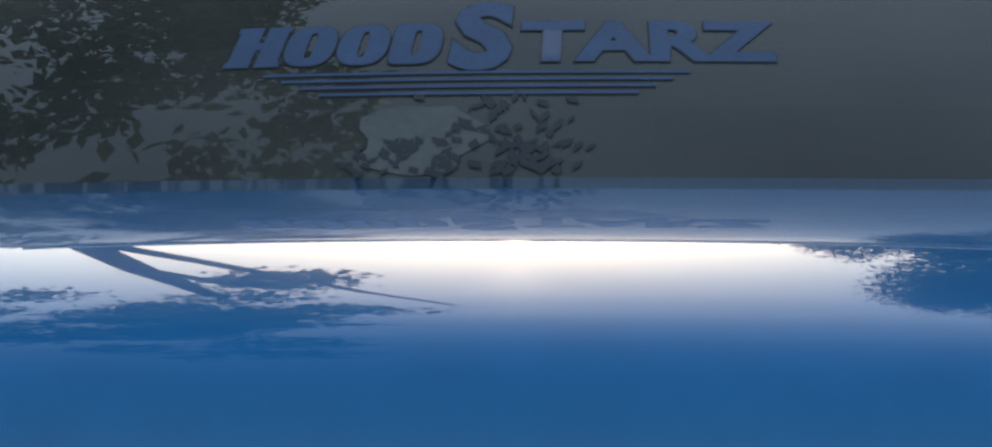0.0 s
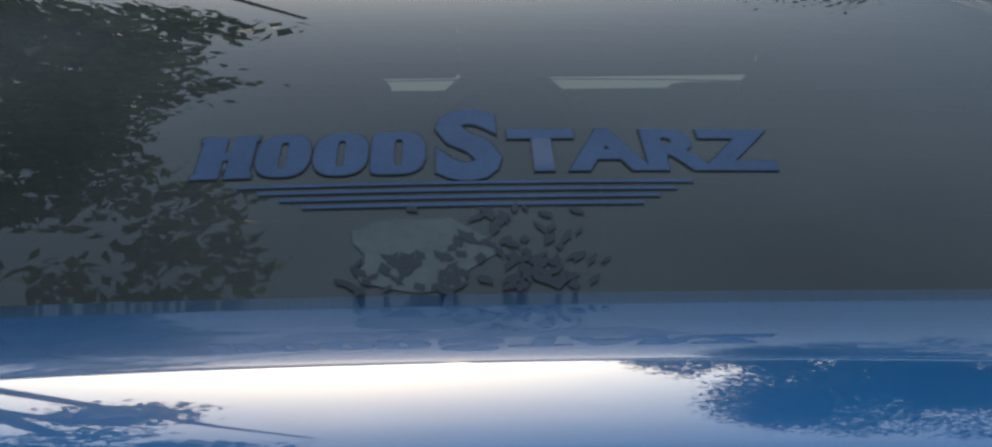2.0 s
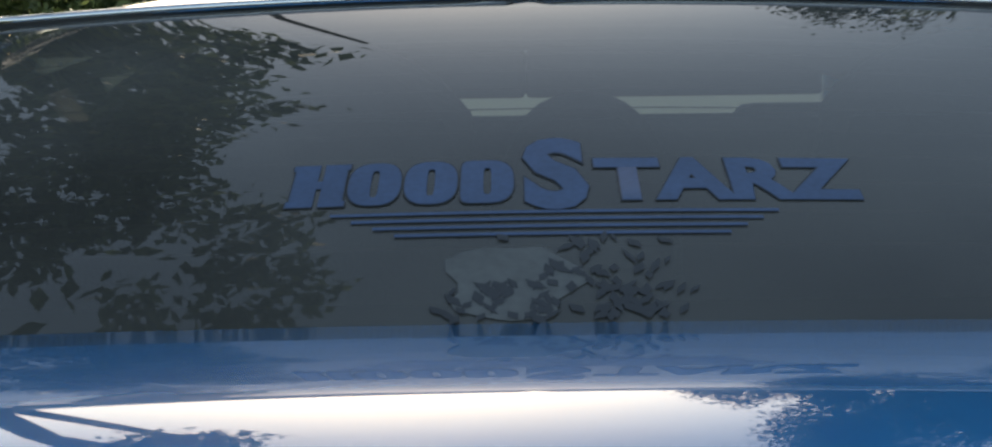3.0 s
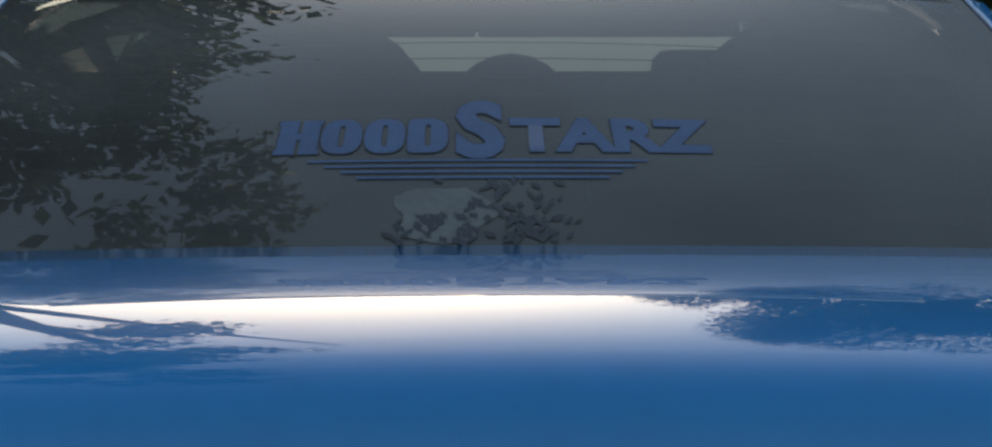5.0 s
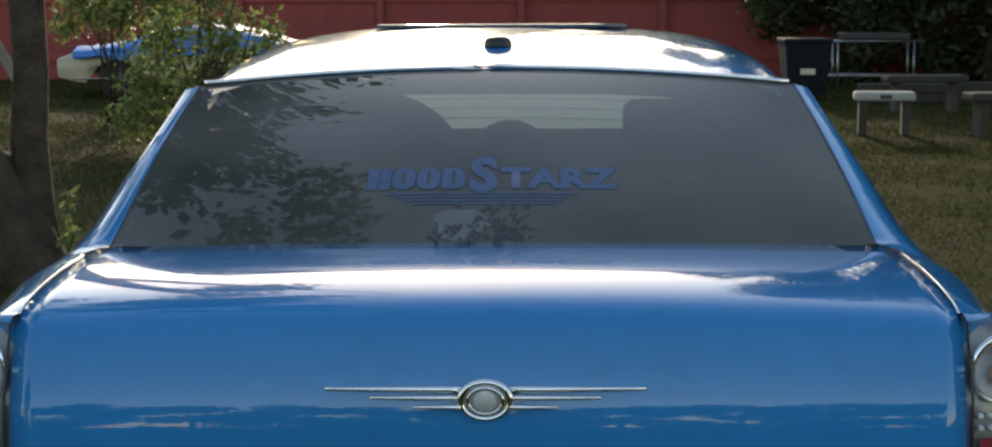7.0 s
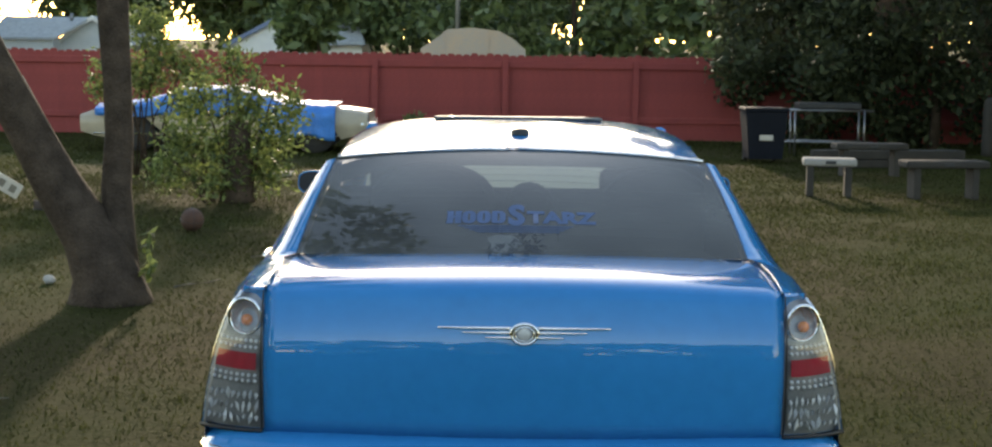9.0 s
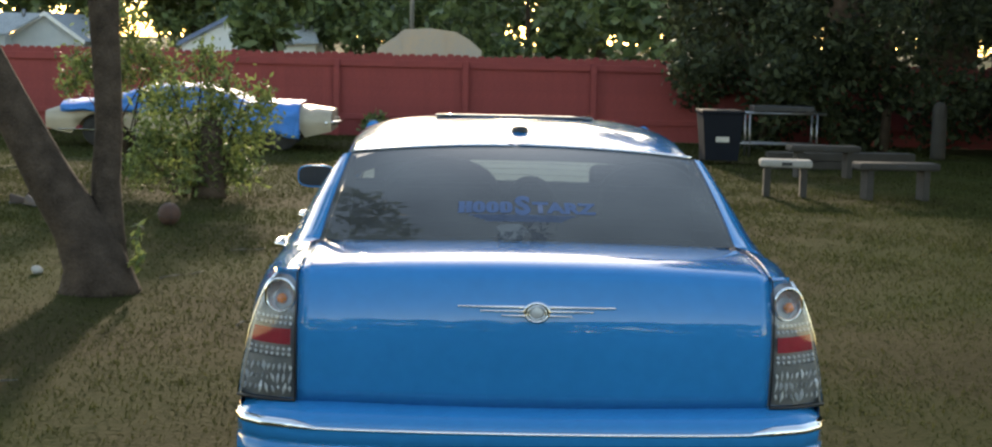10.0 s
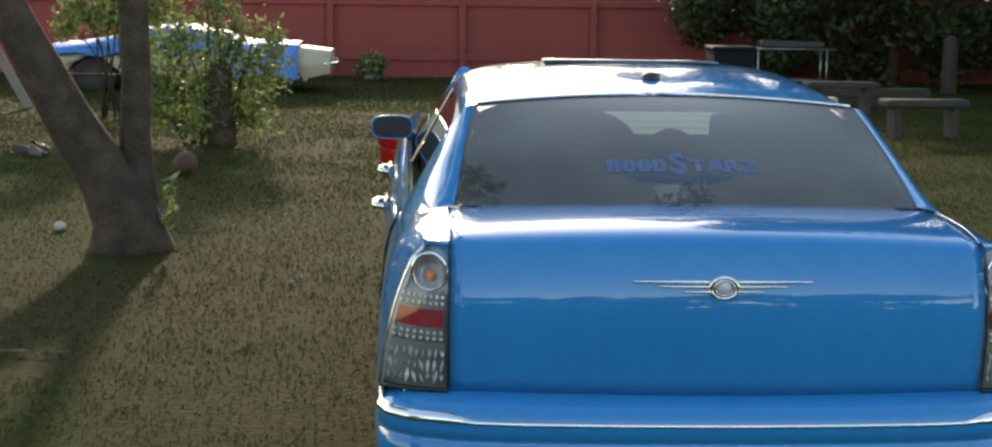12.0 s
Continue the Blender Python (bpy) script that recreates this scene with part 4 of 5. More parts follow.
def make_far_trees():
    rng = random.Random(31)
    for k in range(17):
        x = -52 + 6.2 * k + rng.uniform(-1, 1)
        far_tree(pose(x, 99 + rng.uniform(-5, 6), 0), rng.uniform(15.5, 18.5), 6.2, rng.randrange(9999), TREE_LEAF, 4600, 0.46)
    for x, y, h, w in ((-31, 73.84, 6.5, 3.4), (-27, 66.74, 5.5, 2.8), (-20.5, 89.46, 9.5, 4.0), (-15.5, 93.72, 11.0, 4.4), (-9.0, 85.2, 7.5, 3.6), (-6.5, 53.96, 5.2, 1.4), (-5.2, 79.52, 7, 3.2), (-1.0, 71, 6.0, 3.0), (3, 62.48, 6.5, 3.4), (8, 56.8, 7, 3.6), (14, 59.64, 8, 4)):
        far_tree(pose(x, y, 0), h, w, rng.randrange(9999), TREE_LEAF, 3000, 0.26)
    # trees at right wear the leaf colour with shade in it
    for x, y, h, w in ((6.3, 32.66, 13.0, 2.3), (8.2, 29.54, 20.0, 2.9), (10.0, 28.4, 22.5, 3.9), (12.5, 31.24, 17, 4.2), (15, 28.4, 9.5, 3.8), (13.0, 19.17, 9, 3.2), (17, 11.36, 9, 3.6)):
        far_tree(pose(x, y, 0), h, w, rng.randrange(9999), SHADED_LEAF, 19000, 0.115)
    for x, y, h, w in ((-16, -24, 7, 3.6), (-11, -27, 6.5, 3.6), (-7, -31, 7, 3.6), (-3, -29, 6, 3.4), (1, -28, 5.6, 3.4), (4.5, -31, 6.6, 3.6), (8.5, -28, 7, 3.6), (12.5, -25, 7.2, 3.6), (17, -22, 7.5, 3.8), (-12, -8, 6, 2.5)):
        far_tree(pose(x, y, 0), h, w, rng.randrange(9999), TREE_LEAF, 4600, 0.26, 0.02)
    far_tree(pose(9.2, 16.3, 0), 9.5, 4.4, 77, SHADED_LEAF, 20000, 0.085, 0.42)
    # low shrubs added to cover the fence where it is lost in shade
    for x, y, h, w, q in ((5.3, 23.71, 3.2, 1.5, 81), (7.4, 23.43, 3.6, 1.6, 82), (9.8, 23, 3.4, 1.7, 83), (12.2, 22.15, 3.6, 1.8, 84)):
        far_tree(pose(x, y, 0), h, w, q, SHADED_LEAF, 7000, 0.075, 0.02)


# ---- the red fence ----
def make_fence():
    f = thing("fence", "dull red painted wooden board fence", "fence", pose(0, 24.99, 0))
    part("rail", box(-17, 17, -0.075, -0.03, 1.27, 1.39, 0.008), FENCE_RED, f, "red rail")
    part("rail", box(-17, 17, -0.075, -0.03, 0.30, 0.40, 0.008), FENCE_RED, f, "red rail")
    for k in range(15):
        x = -16.4 + 2.35 * k
        part("post", box(x - 0.055, x + 0.055, -0.13, -0.077, -0.05, 1.40, 0.008), FENCE_RED, f, "red post")
    meshes = []
    for j in range(4):
        bm = bmesh.new()
        w, h = 0.0708, 1.49 + 0.012 * j
        prof = [(-w, 0.0), (w, 0.0), (w, h - 0.035), (w * 0.55, h), (-w * 0.55, h), (-w, h - 0.035)]
        lo = [bm.verts.new((x, -0.011, z)) for x, z in prof]
        hi = [bm.verts.new((x, 0.011, z)) for x, z in prof]
        bm.faces.new(lo)
        bm.faces.new(hi[::-1])
        for i in range(6):
            bm.faces.new((lo[i], hi[i], hi[(i + 1) % 6], lo[(i + 1) % 6]))
        bmesh.ops.recalc_face_normals(bm, faces=bm.faces)
        me = bpy.data.meshes.new("board")
        bm.to_mesh(me)
        bm.free()
        me.materials.append(FENCE_RED)
        meshes.append(me)
    rng = random.Random(6)
    for k in range(240):
        part("board", meshes[rng.randrange(4)], FENCE_RED, f, at=pose(-16.95 + 0.1405 * k, -0.016 + rng.uniform(-0.003, 0.003), 0, 0, rng.uniform(-0.06, 0.06), 0))


# ---- houses beyond the fence ----
def gable_house(name, label, at, width, depth, eave, peak, wall, roof, trim):
    h = thing(name, label, "house", at)
    w = width / 2
    v = [(-w, 0, 0), (w, 0, 0), (w, 0, eave), (0, 0, peak), (-w, 0, eave), (-w, depth, 0), (w, depth, 0), (w, depth, eave), (0, depth, peak), (-w, depth, eave)]
    part("wall", mesh_of("wall", v, [(0, 1, 2, 3, 4), (9, 8, 7, 6, 5), (0, 4, 9, 5), (1, 6, 7, 2)], wall, False), wall, h)
    n = Vector((peak - eave, 0, w)).normalized()
    for s in (1, -1):
        o = 0.10
        a, b = Vector((0, -0.25, peak + 0.02)), Vector((s * (w + 0.25), -0.25, eave - 0.25 * (peak - eave) / w + 0.02))
        q = [a, b, b + Vector((0, depth + 0.5, 0)), a + Vector((0, depth + 0.5, 0))]
        q += [p + Vector((s * n.x * o, 0, n.z * o)) for p in q]
        faces = [(0, 1, 2, 3), (7, 6, 5, 4), (0, 4, 5, 1), (1, 5, 6, 2), (2, 6, 7, 3), (3, 7, 4, 0)]
        part("roof", mesh_of("roof", q, faces, roof, False), roof, h)
        c = [a + Vector((0, -0.06, 0)), b + Vector((0, -0.06, 0)), b + Vector((0, -0.01, 0)), a + Vector((0, -0.01, 0))]
        c = [p + Vector((0, 0, -0.10)) for p in c] + [p + Vector((0, 0, 0.13)) for p in c]
        part("fascia", mesh_of("fascia", c, faces, trim, False), trim, h, "blue-grey fascia board")
    return h


def make_houses():
    h = gable_house("house", "white low house with blue-grey gable trim", pose(-11.4, 78.1, 0), 4.6, 8, 1.35, 2.60, WHITE_WALL, ROOF_GREY, TRIM_BLUE)
    v = [(1.6, 1.0, 2.42), (4.2, 1.0, 2.38), (4.6, -0.4, 1.55), (2.4, -0.4, 1.50), (1.6, 1.0, 2.30), (4.2, 1.0, 2.26), (4.6, -0.4, 1.43), (2.4, -0.4, 1.38)]
    part("wing_roof", mesh_of("wing_roof", v, [(0, 3, 2, 1), (4, 5, 6, 7), (0, 1, 5, 4), (1, 2, 6, 5), (2, 3, 7, 6), (3, 0, 4, 7)], ROOF_GREY, False), ROOF_GREY, h, "pale grey shingle roof")
    part("wing_wall", box(2.2, 4.4, 0.1, 6, 0, 1.45), WHITE_WALL, h)
    for x, z in ((3.4, 2.42), (2.3, 2.48)):
        tube_part("roof_vent", [(x, 0.7, z - 0.25), (x, 0.7, z + 0.12)], [0.07, 0.07], METAL, h, sides=8)
    g = gable_house("house", "grey house with a pale shingle roof", pose(-20.9, 79.52, 0), 3.6, 9, 1.35, 2.62, GREY_WALL, ROOF_GREY, WHITE_PAINT)
    v = [(-0.1, -0.2, 2.66), (-4.5, -0.2, 2.66), (-5.0, -1.6, 1.6), (-1.6, -1.6, 1.6), (-0.1, -0.2, 2.54), (-4.5, -0.2, 2.54), (-5.0, -1.6, 1.48), (-1.6, -1.6, 1.48)]
    part("front_roof", mesh_of("front_roof", v, [(0, 1, 2, 3), (7, 6, 5, 4), (0, 4, 5, 1), (1, 5, 6, 2), (2, 6, 7, 3), (3, 7, 4, 0)], ROOF_GREY, False), ROOF_GREY, g)
    part("front_wall", box(-4.7, -1.7, -1.4, 0, 0, 1.52), GREY_WALL, g)
    tube_part("roof_vent", [(-1.0, -0.4, 2.4), (-1.0, -0.4, 2.85)], [0.09, 0.09], METAL, g, sides=8)
    s = thing("shed", "rust-stained pale tin shed with a curved roof", "shed", pose(-0.80, 42.6, 0))
    rows = [[(x, y, z) for x, z in ((-1.55, 0), (-1.52, 1.50), (-1.0, 1.85), (-0.75, 2.06), (0.0, 2.11), (0.75, 2.02), (1.15, 1.80), (1.50, 1.50), (1.52, 0))] for y in (0, 0.8, 1.6, 2.4, 3.2)]
    sheet("shell", rows, TIN, s, smooth=False)
    prof = [(-1.55, 0), (-1.52, 1.50), (-1.0, 1.85), (-0.75, 2.06), (0.0, 2.11), (0.75, 2.02), (1.15, 1.80), (1.50, 1.50), (1.52, 0)]
    part("gable", mesh_of("gable", [(x, -0.01, z) for x, z in prof], [tuple(range(9))], TIN, False), TIN, s)
    for x in (-0.85, 0.42):
        part("rib", box(x - 0.02, x + 0.02, -0.05, -0.012, 0, 2.0), TIN, s)
    p = thing("utility_pole", "thin grey utility pole behind the trees", "pole", pose(-1.9, 68.16, 0))
    tube_part("pole", [(0, 0, -0.2), (0, 0, 7)], [0.12, 0.09], WEATHERED, p, sides=10)


# ---- the old car under a tarpaulin ----
def make_old_car():
    c = thing("old_car", "old beige saloon half covered by a blue tarpaulin", "car", pose(-4.28, 21.3, 0) @ Matrix.Diagonal((1, 1, 0.86, 1)))
    xs = np.linspace(-2.22, 2.20, 23)

    def hull(x):
        top = table(x, [-2.22, -2.0, -1.2, 1.0, 1.8, 2.2], [0.64, 0.73, 0.76, 0.79, 0.77, 0.72])
        half = table(x, [-2.22, -1.9, 1.8, 2.2], [0.78, 0.86, 0.86, 0.80])
        zb = table(x, [-2.22, -1.9, 1.75, 2.2], [0.34, 0.24, 0.24, 0.36])
        for w in (-1.35, 1.38):
            if abs(x - w) < 0.36:
                zb = max(zb, 0.28 + math.sqrt(0.1296 - (x - w) ** 2))
        return [(x, -half * 0.95, zb), (x, -half, max(zb, 0.46)), (x, -half * 0.985, max(zb, 0.62)), (x, -half * 0.90, top), (x, 0, top + 0.03), (x, half * 0.90, top), (x, half, 0.5), (x, half * 0.95, zb)]

    sheet("body", [hull(x) for x in xs], BEIGE, c, "faded beige bodywork", flip=True)
    for x, s in ((-2.22, 1), (2.20, -1)):
        q = hull(x)
        part("end_panel", mesh_of("end_panel", q, [tuple(range(8))], BEIGE, False), BEIGE, c)
    cabin = []
    for x in np.linspace(-1.75, 0.95, 15):
        z = table(x, [-1.75, -1.2, -0.75, -0.3, 0.15, 0.55, 0.95], [0.76, 0.86, 1.04, 1.10, 1.09, 0.98, 0.80])
        hw = table(z, [0.76, 1.1], [0.80, 0.58])
        cabin.append([(x, -0.80, 0.74), (x, -hw, z - 0.08), (x, -hw * 0.8, z), (x, 0, z + 0.02), (x, hw * 0.8, z), (x, hw, z - 0.08), (x, 0.80, 0.74)])
    sheet("cabin", cabin, BLACK, c, "dark cabin", flip=True)
    for w in (-1.35, 1.38):
        for y in (-0.70, 0.70):
            rows = [[(w + r * math.cos(a), y + o, 0.30 + r * math.sin(a)) for r, o in ((0.16, -0.08), (0.29, -0.09), (0.31, -0.06), (0.31, 0.06), (0.29, 0.09), (0.16, 0.08))] for a in np.linspace(0, 2 * math.pi, 29)]
            ty = sheet("tyre", rows, RUBBER, c)
            bm = bmesh.new()
            bmesh.ops.create_cone(bm, cap_ends=True, segments=20, radius1=0.165, radius2=0.165, depth=0.12, matrix=Matrix.Rotation(math.pi / 2, 4, "X"))
            part("hub_cap", bm, BLACK, ty, at=pose(w, y, 0.30))
    part("side_strip", box(-2.0, 1.75, -0.875, -0.855, 0.30, 0.325, 0.004), CHROME, c, "chrome side strip")
    nose = [(2.10, -0.80, 0.52), (2.24, -0.70, 0.52), (2.30, -0.3, 0.52), (2.30, 0.3, 0.52), (2.24, 0.70, 0.52), (2.10, 0.80, 0.52)]
    tube_part("front_bumper", nose, [0.035] * 6, CHROME, c, "chrome bumper", sides=8)
    ring = [[(2.18 + 0.03 * math.sin(b), -0.66 + (0.085 + 0.02 * math.cos(b)) * math.cos(a), 0.60 + (0.085 + 0.02 * math.cos(b)) * math.sin(a)) for b in np.linspace(0, 2 * math.pi, 8)] for a in np.linspace(0, 2 * math.pi, 21)]
    sheet("headlamp_ring", ring, CHROME, c, "chrome headlamp ring")
    t = thing("tarpaulin", "crumpled bright blue tarpaulin over the old car", "tarpaulin", pose(-4.28, 21.3, 0) @ Matrix.Diagonal((1, 1, 0.86, 1)))

    def drape(x0, x1, hem, seed, lift):
        rows = []
        for x in np.linspace(x0, x1, 40):
            z = max(table(x, [-1.75, -1.2, -0.75, -0.3, 0.15, 0.55, 0.95], [0.76, 0.86, 1.04, 1.10, 1.09, 0.98, 0.80]), table(x, [-2.2, -2.0, -1.2, 1.0, 1.8, 2.2], [0.64, 0.73, 0.76, 0.82, 0.80, 0.75])) + lift
            q = []
            for k, s in enumerate(np.linspace(0, 1, 16)):
                w = 0.06 * noise.noise((x * 3.0, s * 4.0, seed)) + 0.02 * noise.noise((x * 9, s * 12, seed))
                if s < 0.45:
                    q.append((x, lerp(0.5, -0.80, s / 0.45), z + 0.03 + abs(w) - 0.04 * max(0, s / 0.45 - 0.6)))
                else:
                    f = (s - 0.45) / 0.55
                    q.append((x, lerp(-0.80, -0.93, min(1, f * 5)) - abs(w) * 1.2, lerp(z + 0.014, hem + 0.16 * noise.noise((x * 2, 0, seed)) + 0.06, f)))
            rows.append(q)
        return rows

    sheet("cover", drape(-1.95, 0.75, 0.60, 3.0, 0.015), TARP, t, flip=False, thick=0.004)
    sheet("cover", drape(0.55, 1.72, 0.20, 7.0, 0.030), TARP, t, flip=False, thick=0.004)


# ---- loose things on the grass ----
def make_ball():
    b = thing("basketball", "worn brown basketball on the grass", "ball", pose(-2.84, 10.2, 0.005))
    bm = bmesh.new()
    bmesh.ops.create_uvsphere(bm, u_segments=32, v_segments=20, radius=0.105)
    part("skin", bm, BALL, b, smooth=True, at=pose(0, 0, 0.105))
    for rot in ((90, 0, 20), (90, 0, 110), (12, 8, 0)):
        pts = [(0.1055 * math.cos(a), 0.1055 * math.sin(a), 0) for a in np.linspace(0, 2 * math.pi, 33)]
        v, f = tube(pts, [0.0025] * 33, 6)
        part("seam", mesh_of("seam", v, f, BLACK), BLACK, b, at=pose(0, 0, 0.105, *rot))


def make_bucket():
    b = thing("bucket", "red plastic bucket standing on the grass", "bucket", pose(-1.03, 11.36, 0) @ Matrix.Scale(0.86, 4))
    prof = [(0.0, 0.012), (0.112, 0.0), (0.118, 0.01), (0.152, 0.285), (0.166, 0.288), (0.168, 0.305), (0.156, 0.307), (0.149, 0.30), (0.108, 0.02), (0.0, 0.02)]
    sheet("pail", [[(r * math.cos(a), r * math.sin(a), z) for r, z in prof] for a in np.linspace(0, 2 * math.pi, 37)], RED_PLASTIC, b)
    bail = [(0.165 * math.cos(a), -0.06 - 0.10 * math.sin(a), 0.27 - 0.12 * math.sin(a)) for a in np.linspace(0, math.pi, 15)]
    tube_part("bail", bail, [0.004] * 15, METAL, b, "wire handle", sides=6)


def make_litter():
    rng = random.Random(17)
    for x, y, r in ((-3.27, 7.03, 0.045), (-6.0, 8.8, 0.04)):
        s = thing("stone", "small pale stone on the grass", "stone", pose(x, y, 0))
        bm = bmesh.new()
        bmesh.ops.create_icosphere(bm, subdivisions=3, radius=r)
        for v in bm.verts:
            v.co *= 1 + 0.25 * noise.noise(v.co * 18)
            v.co.z *= 0.75
        part("stone_body", bm, STONE, s, smooth=True, at=pose(0, 0, r * 0.6))
    for x, y, a, n in ((-2.2, 7.03, 52, 0.45), (-1.5, 5.11, 75, 0.3), (-2.6, 3.27, -10, 0.35), (-1.9, 8.52, 20, 0.3)):
        t = thing("stick", "dry fallen stick on the grass", "stick", pose(x, y, 0.012, 0, 0, a))
        tube_part("twig", [(-n / 2, 0, 0), (-n / 6, 0.015, 0.004), (n / 5, -0.01, 0), (n / 2, 0.02, 0.006)], [0.009, 0.008, 0.006, 0.003], WEATHERED, t, sides=6)
    p = thing("lattice_panel", "pale perforated board leaning at the edge of the grass", "board", pose(-5.35, 12.57, 0.03, 0, 0, 10))
    b = part("board_face", box(-0.95, 0.0, -0.012, 0.012, 0.0, 0.16, 0.006), PALE_BOARD, p, at=pose(0.2, 0, 0.0, 0, 32, 0))
    for k in range(7):
        part("slot", box(-0.90 + 0.13 * k, -0.83 + 0.13 * k, -0.018, -0.013, 0.04, 0.12, 0.001), WEATHERED, p, at=pose(0.2, 0, 0.0, 0, 32, 0))
    for k, (x, y, a) in enumerate(((-4.75, 11.86, 20), (-4.55, 11.79, -50), (-4.6, 12.07, 80))):
        s = thing("old_shoe", "worn dark shoe lying in the grass", "shoe", pose(x, y, 0.0, 0, 0, a), group="shoes in the grass")
        rows = []
        for u in np.linspace(0, 1, 10):
            w = 0.045 * (0.75 + 0.35 * math.sin(2.6 * u + 0.3))
            h = lerp(0.10, 0.045, min(1, u * 1.5)) * (1 if u < 0.92 else 0.6)
            rows.append([(0.27 * u, w * math.cos(q), 0.01 + h * max(0, math.sin(q))) for q in np.linspace(-0.2, math.pi + 0.2, 9)])
        sheet("upper", rows, FLOWER, s, "brown leather upper")
        part("sole", box(-0.005, 0.275, -0.045, 0.045, 0.0, 0.018, 0.006), BLACK, s, "black sole")
    sl = thing("slab", "worn grey paving slab by the bush", "slab", pose(-3.0, 16.47, 0))
    part("slab_body", box(-0.28, 0.28, -0.22, 0.22, -0.01, 0.035, 0.012), WEATHERED, sl)
    w = thing("weed", "clump of tall weeds at the foot of the fence", "weed", pose(-1.55, 24.28, 0))
    leaves("weed_leaves", [(0, 0, 0.22, 0.26, 0.2, 0.22)], 420, 0.06, LEAF, w, seed=41)
    part("block", box(-0.12, 0.12, -0.06, 0.06, 0, 0.34, 0.01), CONCRETE, w, "grey block")
    lean = thing("leaning_board", "grey weathered board leaning by the tree", "board", pose(-6.1, 17.32, 0))
    part("plank", box(-0.06, 0.06, -0.015, 0.015, 0, 1.35, 0.005), WEATHERED, lean, at=pose(0.25, 0, 0, 0, -28, 0))


def make_shaded_corner():
    """Things standing in the shade of the big trees; the wood colour carries part of that shade."""
    b = thing("trash_bin", "dark navy wheeled trash bin in the shade", "bin", pose(3.9, 19.88, 0))
    v = [(-0.25, -0.27, 0.06), (0.25, -0.27, 0.06), (0.25, 0.27, 0.06), (-0.25, 0.27, 0.06), (-0.31, -0.33, 0.76), (0.31, -0.33, 0.76), (0.31, 0.33, 0.76), (-0.31, 0.33, 0.76)]
    part("tub", mesh_of("tub", v, [(3, 2, 1, 0), (4, 5, 6, 7), (0, 1, 5, 4), (1, 2, 6, 5), (2, 3, 7, 6), (3, 0, 4, 7)], BIN, False), BIN, b)
    part("lid", box(-0.33, 0.33, -0.35, 0.36, 0.765, 0.82, 0.02), BIN, b)
    part("label_plate", box(-0.10, 0.10, -0.318, -0.306, 0.34, 0.42, 0.004), PALE_BOARD, b, "pale label plate", )
    for x in (-0.22, 0.22):
        bm = bmesh.new()
        bmesh.ops.create_cone(bm, cap_ends=True, segments=18, radius1=0.10, radius2=0.10, depth=0.05, matrix=Matrix.Rotation(math.pi / 2, 4, "Y"))
        part("wheel", bm, RUBBER, b, at=pose(x, 0.28, 0.10))
    g = thing("barbecue", "old steel barbecue frame with bright rails", "barbecue", pose(5.2, 21.58, 0))
    for x in (-0.55, 0.55):
        for y in (-0.2, 0.2):
            tube_part("leg", [(x, y, 0), (x, y, 0.72)], [0.018, 0.018], METAL, g, sides=6)
    for z in (0.22, 0.72):
        tube_part("rail", [(-0.75, -0.2, z), (0.70, -0.2, z)], [0.018, 0.018], METAL, g, sides=6)
        tube_part("rail", [(-0.6, 0.2, z), (0.6, 0.2, z)], [0.015, 0.015], METAL, g, sides=6)
    part("tray", box(-0.5, 0.5, -0.22, 0.22, 0.74, 0.84, 0.02), BLACK, g, "black fire tray")
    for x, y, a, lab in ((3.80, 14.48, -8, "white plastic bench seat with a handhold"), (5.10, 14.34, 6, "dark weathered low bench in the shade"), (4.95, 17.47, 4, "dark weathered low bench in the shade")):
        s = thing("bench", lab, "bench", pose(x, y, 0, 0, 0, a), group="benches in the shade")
        m = CONCRETE if lab[0] == "w" else SHADED_WOOD
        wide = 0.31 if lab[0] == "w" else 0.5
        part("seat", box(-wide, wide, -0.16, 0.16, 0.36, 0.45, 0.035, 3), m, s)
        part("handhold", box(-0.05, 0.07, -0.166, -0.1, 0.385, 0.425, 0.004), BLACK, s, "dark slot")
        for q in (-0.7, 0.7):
            part("leg", box(q * wide - 0.04, q * wide + 0.04, -0.12, 0.12, 0, 0.37, 0.01), SHADED_WOOD, s)
    p = thing("wooden_post", "weathered round wooden post, darkened for the shade", "post", pose(7.9, 21.87, 0))
    tube_part("shaft", [(0, 0, -0.02), (0, 0, 0.1), (0, 0, 0.8), (0, 0, 0.9), (0, 0, 0.95)], [0.13, 0.125, 0.12, 0.10, 0.04], SHADED_WOOD, p, sides=14)
    w = thing("timber_stack", "long grey stacked timbers, darkened for the shade", "timber", pose(5.6, 19.31, 0, 0, 0, 8))
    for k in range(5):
        part("timber", box(-1.1 - 0.1 * (k % 2), 1.1, -0.32 + 0.16 * (k % 3), -0.18 + 0.16 * (k % 3), 0.0 + 0.13 * (k // 3), 0.12 + 0.13 * (k // 3), 0.01), SHADED_WOOD, w)


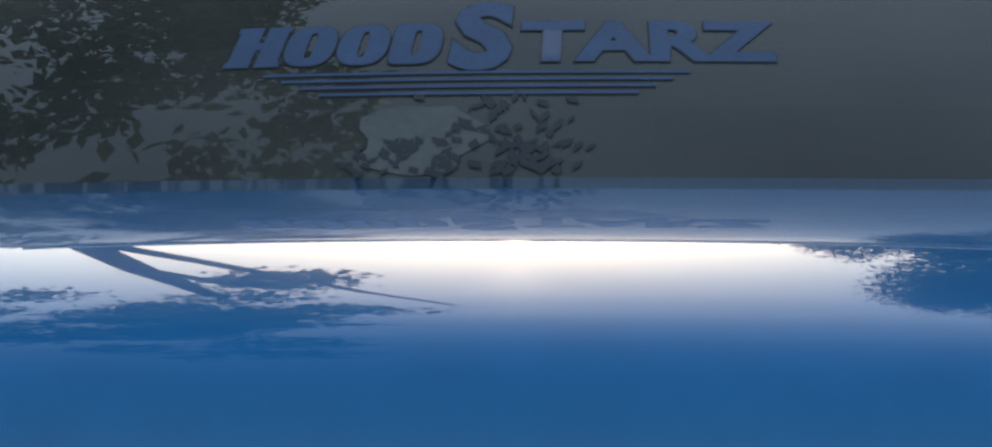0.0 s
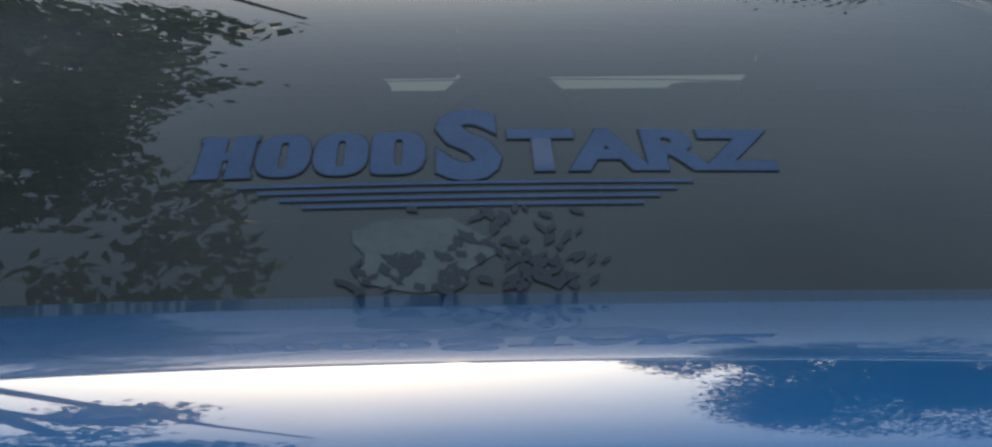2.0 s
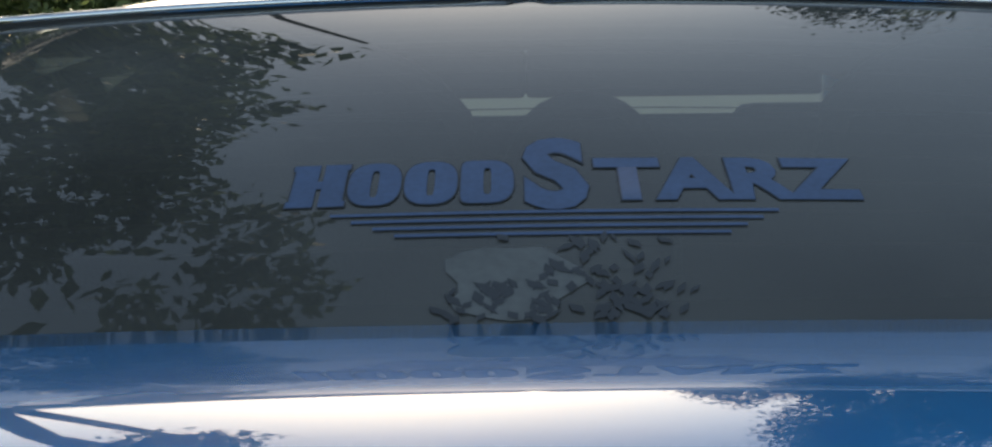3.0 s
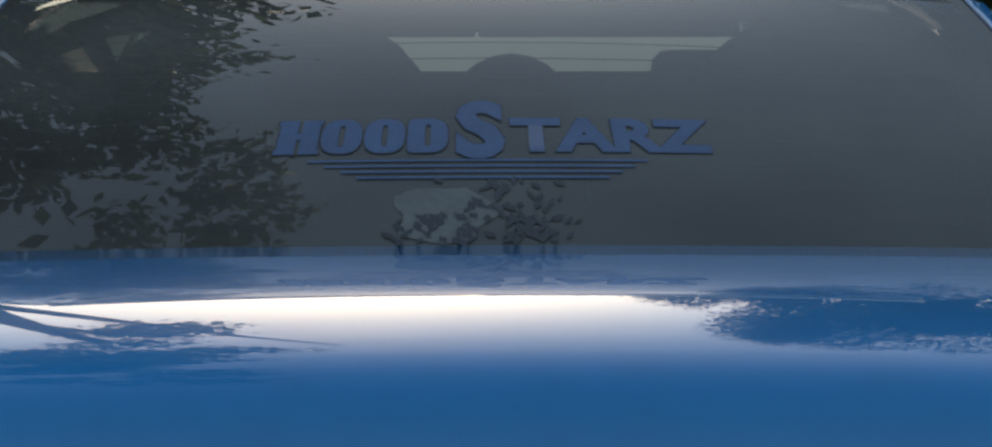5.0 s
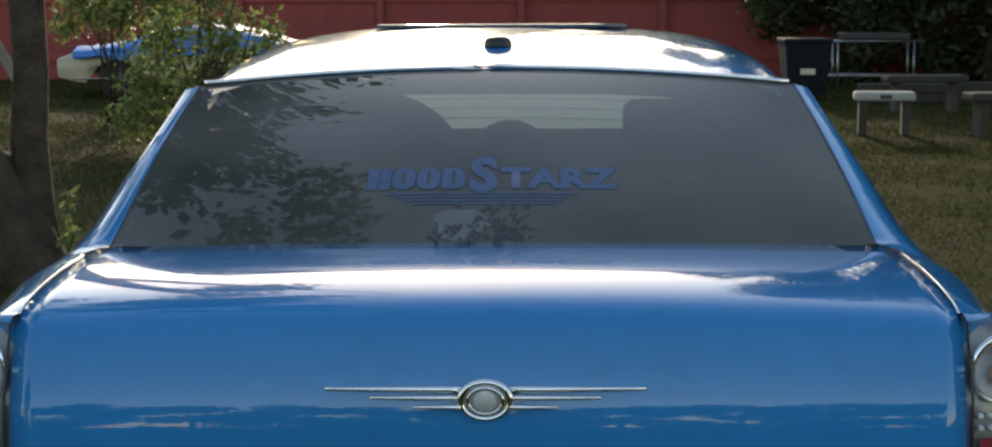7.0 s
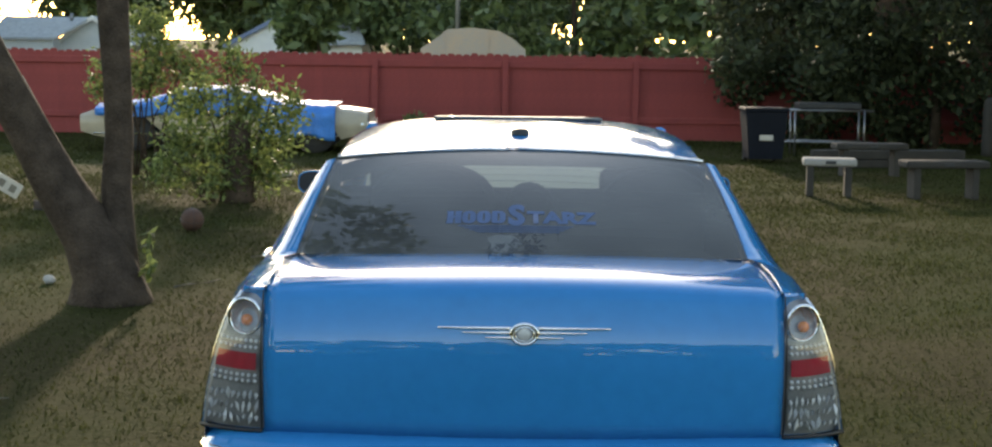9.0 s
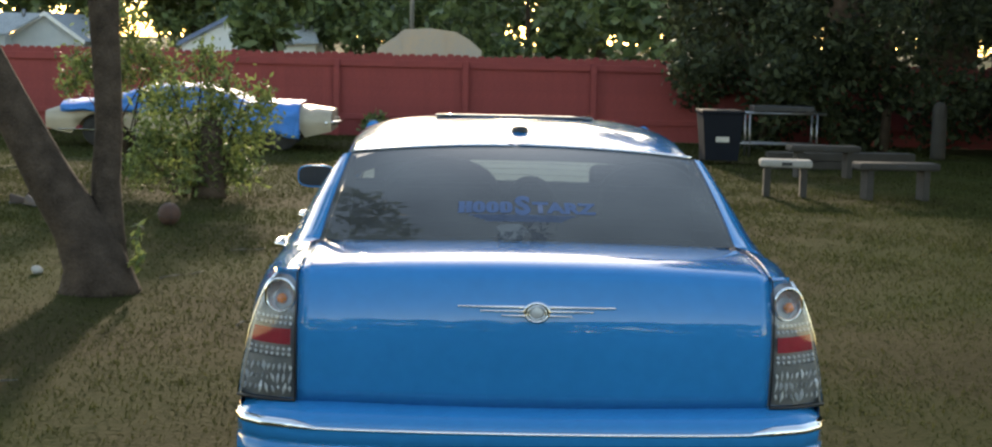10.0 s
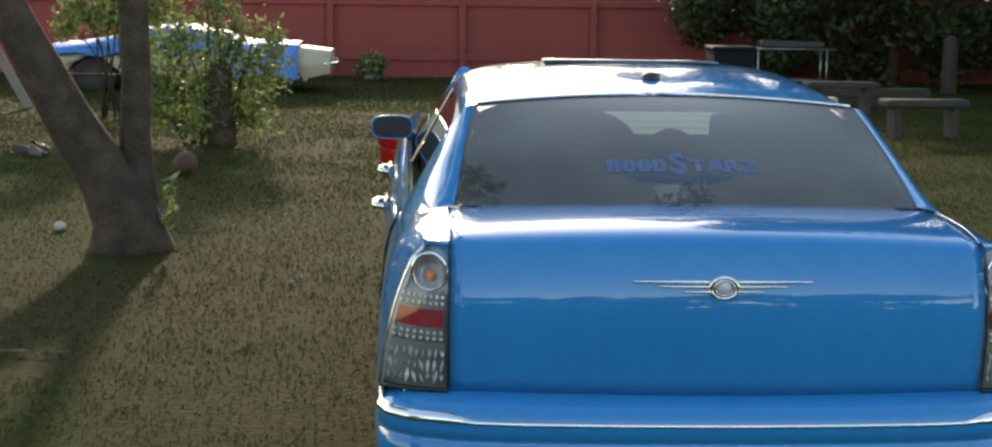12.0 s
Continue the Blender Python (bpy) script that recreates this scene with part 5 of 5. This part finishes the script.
# ---- grass ----
def make_grass():
    rng = np.random.default_rng(3)
    n = 620000
    x = rng.uniform(-9.5, 8.5, n)
    y = -6.0 + 31 * rng.random(n) ** 1.5
    keep = np.array([noise.noise((a * 0.8, b * 0.8, 3.0)) + 0.55 * noise.noise((a * 3.1, b * 3.1, 9.0)) for a, b in zip(x, y)]) > rng.normal(-0.25, 0.35, n)
    keep &= ~((np.abs(x) < 0.85) & (y > 0.2) & (y < 4.8))
    x, y = x[keep], y[keep]
    n = len(x)
    h = rng.uniform(0.005, 0.022, n) * (1 + 0.5 * (y > 8.5))
    a = rng.uniform(0, 2 * np.pi, n)
    lean = rng.uniform(0.4, 1.9, n)
    w = rng.uniform(0.0020, 0.0048, n) * (1 + 0.085 * np.maximum(0, y))
    ca, sa = np.cos(a), np.sin(a)
    z0 = np.full(n, -0.012)
    v = np.stack([np.stack([x - sa * w, y + ca * w, z0], 1), np.stack([x + sa * w, y - ca * w, z0], 1), np.stack([x + ca * h * lean, y + sa * h * lean, h], 1)], 1).reshape(-1, 3)
    me = bpy.data.meshes.new("grass")
    me.vertices.add(len(v))
    me.vertices.foreach_set("co", v.ravel())
    me.loops.add(3 * n)
    me.loops.foreach_set("vertex_index", np.arange(3 * n))
    me.polygons.add(n)
    me.polygons.foreach_set("loop_start", np.arange(0, 3 * n, 3))
    me.update(calc_edges=True)
    me.materials.append(GRASS)
    tagged(new("grass", me), "short thin grass, part dry, on the yard", "grass", kind="stuff")


def make_ground_leaves():
    rng = np.random.default_rng(9)
    n = 80000
    x = rng.uniform(-8, 6, n)
    y = -5.5 + 21 * rng.random(n) ** 1.4
    keep = ~((np.abs(x) < 0.85) & (y > 0.2) & (y < 4.8))
    x, y = x[keep], y[keep]
    n = len(x)
    a = rng.uniform(0, 2 * np.pi, n)
    s = rng.uniform(0.004, 0.013, n) * (1 + 0.05 * np.maximum(0, y))
    t = rng.normal(0, 0.35, (2, n)) * s
    c, d = np.cos(a) * s, np.sin(a) * s
    z = rng.uniform(0.004, 0.022, n)
    v = np.stack([np.stack([x - c, y - d, z - t[0]], 1), np.stack([x - d * 0.6, y + c * 0.6, z + t[1]], 1), np.stack([x + c, y + d, z + t[0]], 1), np.stack([x + d * 0.6, y - c * 0.6, z + t[1]], 1)], 1).reshape(-1, 3)
    me = bpy.data.meshes.new("ground_leaves")
    me.from_pydata(v.tolist(), [], np.arange(4 * n).reshape(n, 4).tolist())
    me.materials.append(LITTER)
    me.update()
    tagged(new("ground_leaves", me), "low clover and dry leaf bits in the grass", "ground cover", kind="stuff")


make_yard_tree()
make_bushes()
make_old_car()
make_houses()
make_far_trees()
make_ball()
make_bucket()
make_litter()
make_shaded_corner()
make_grass()
make_ground_leaves()
make_fence()
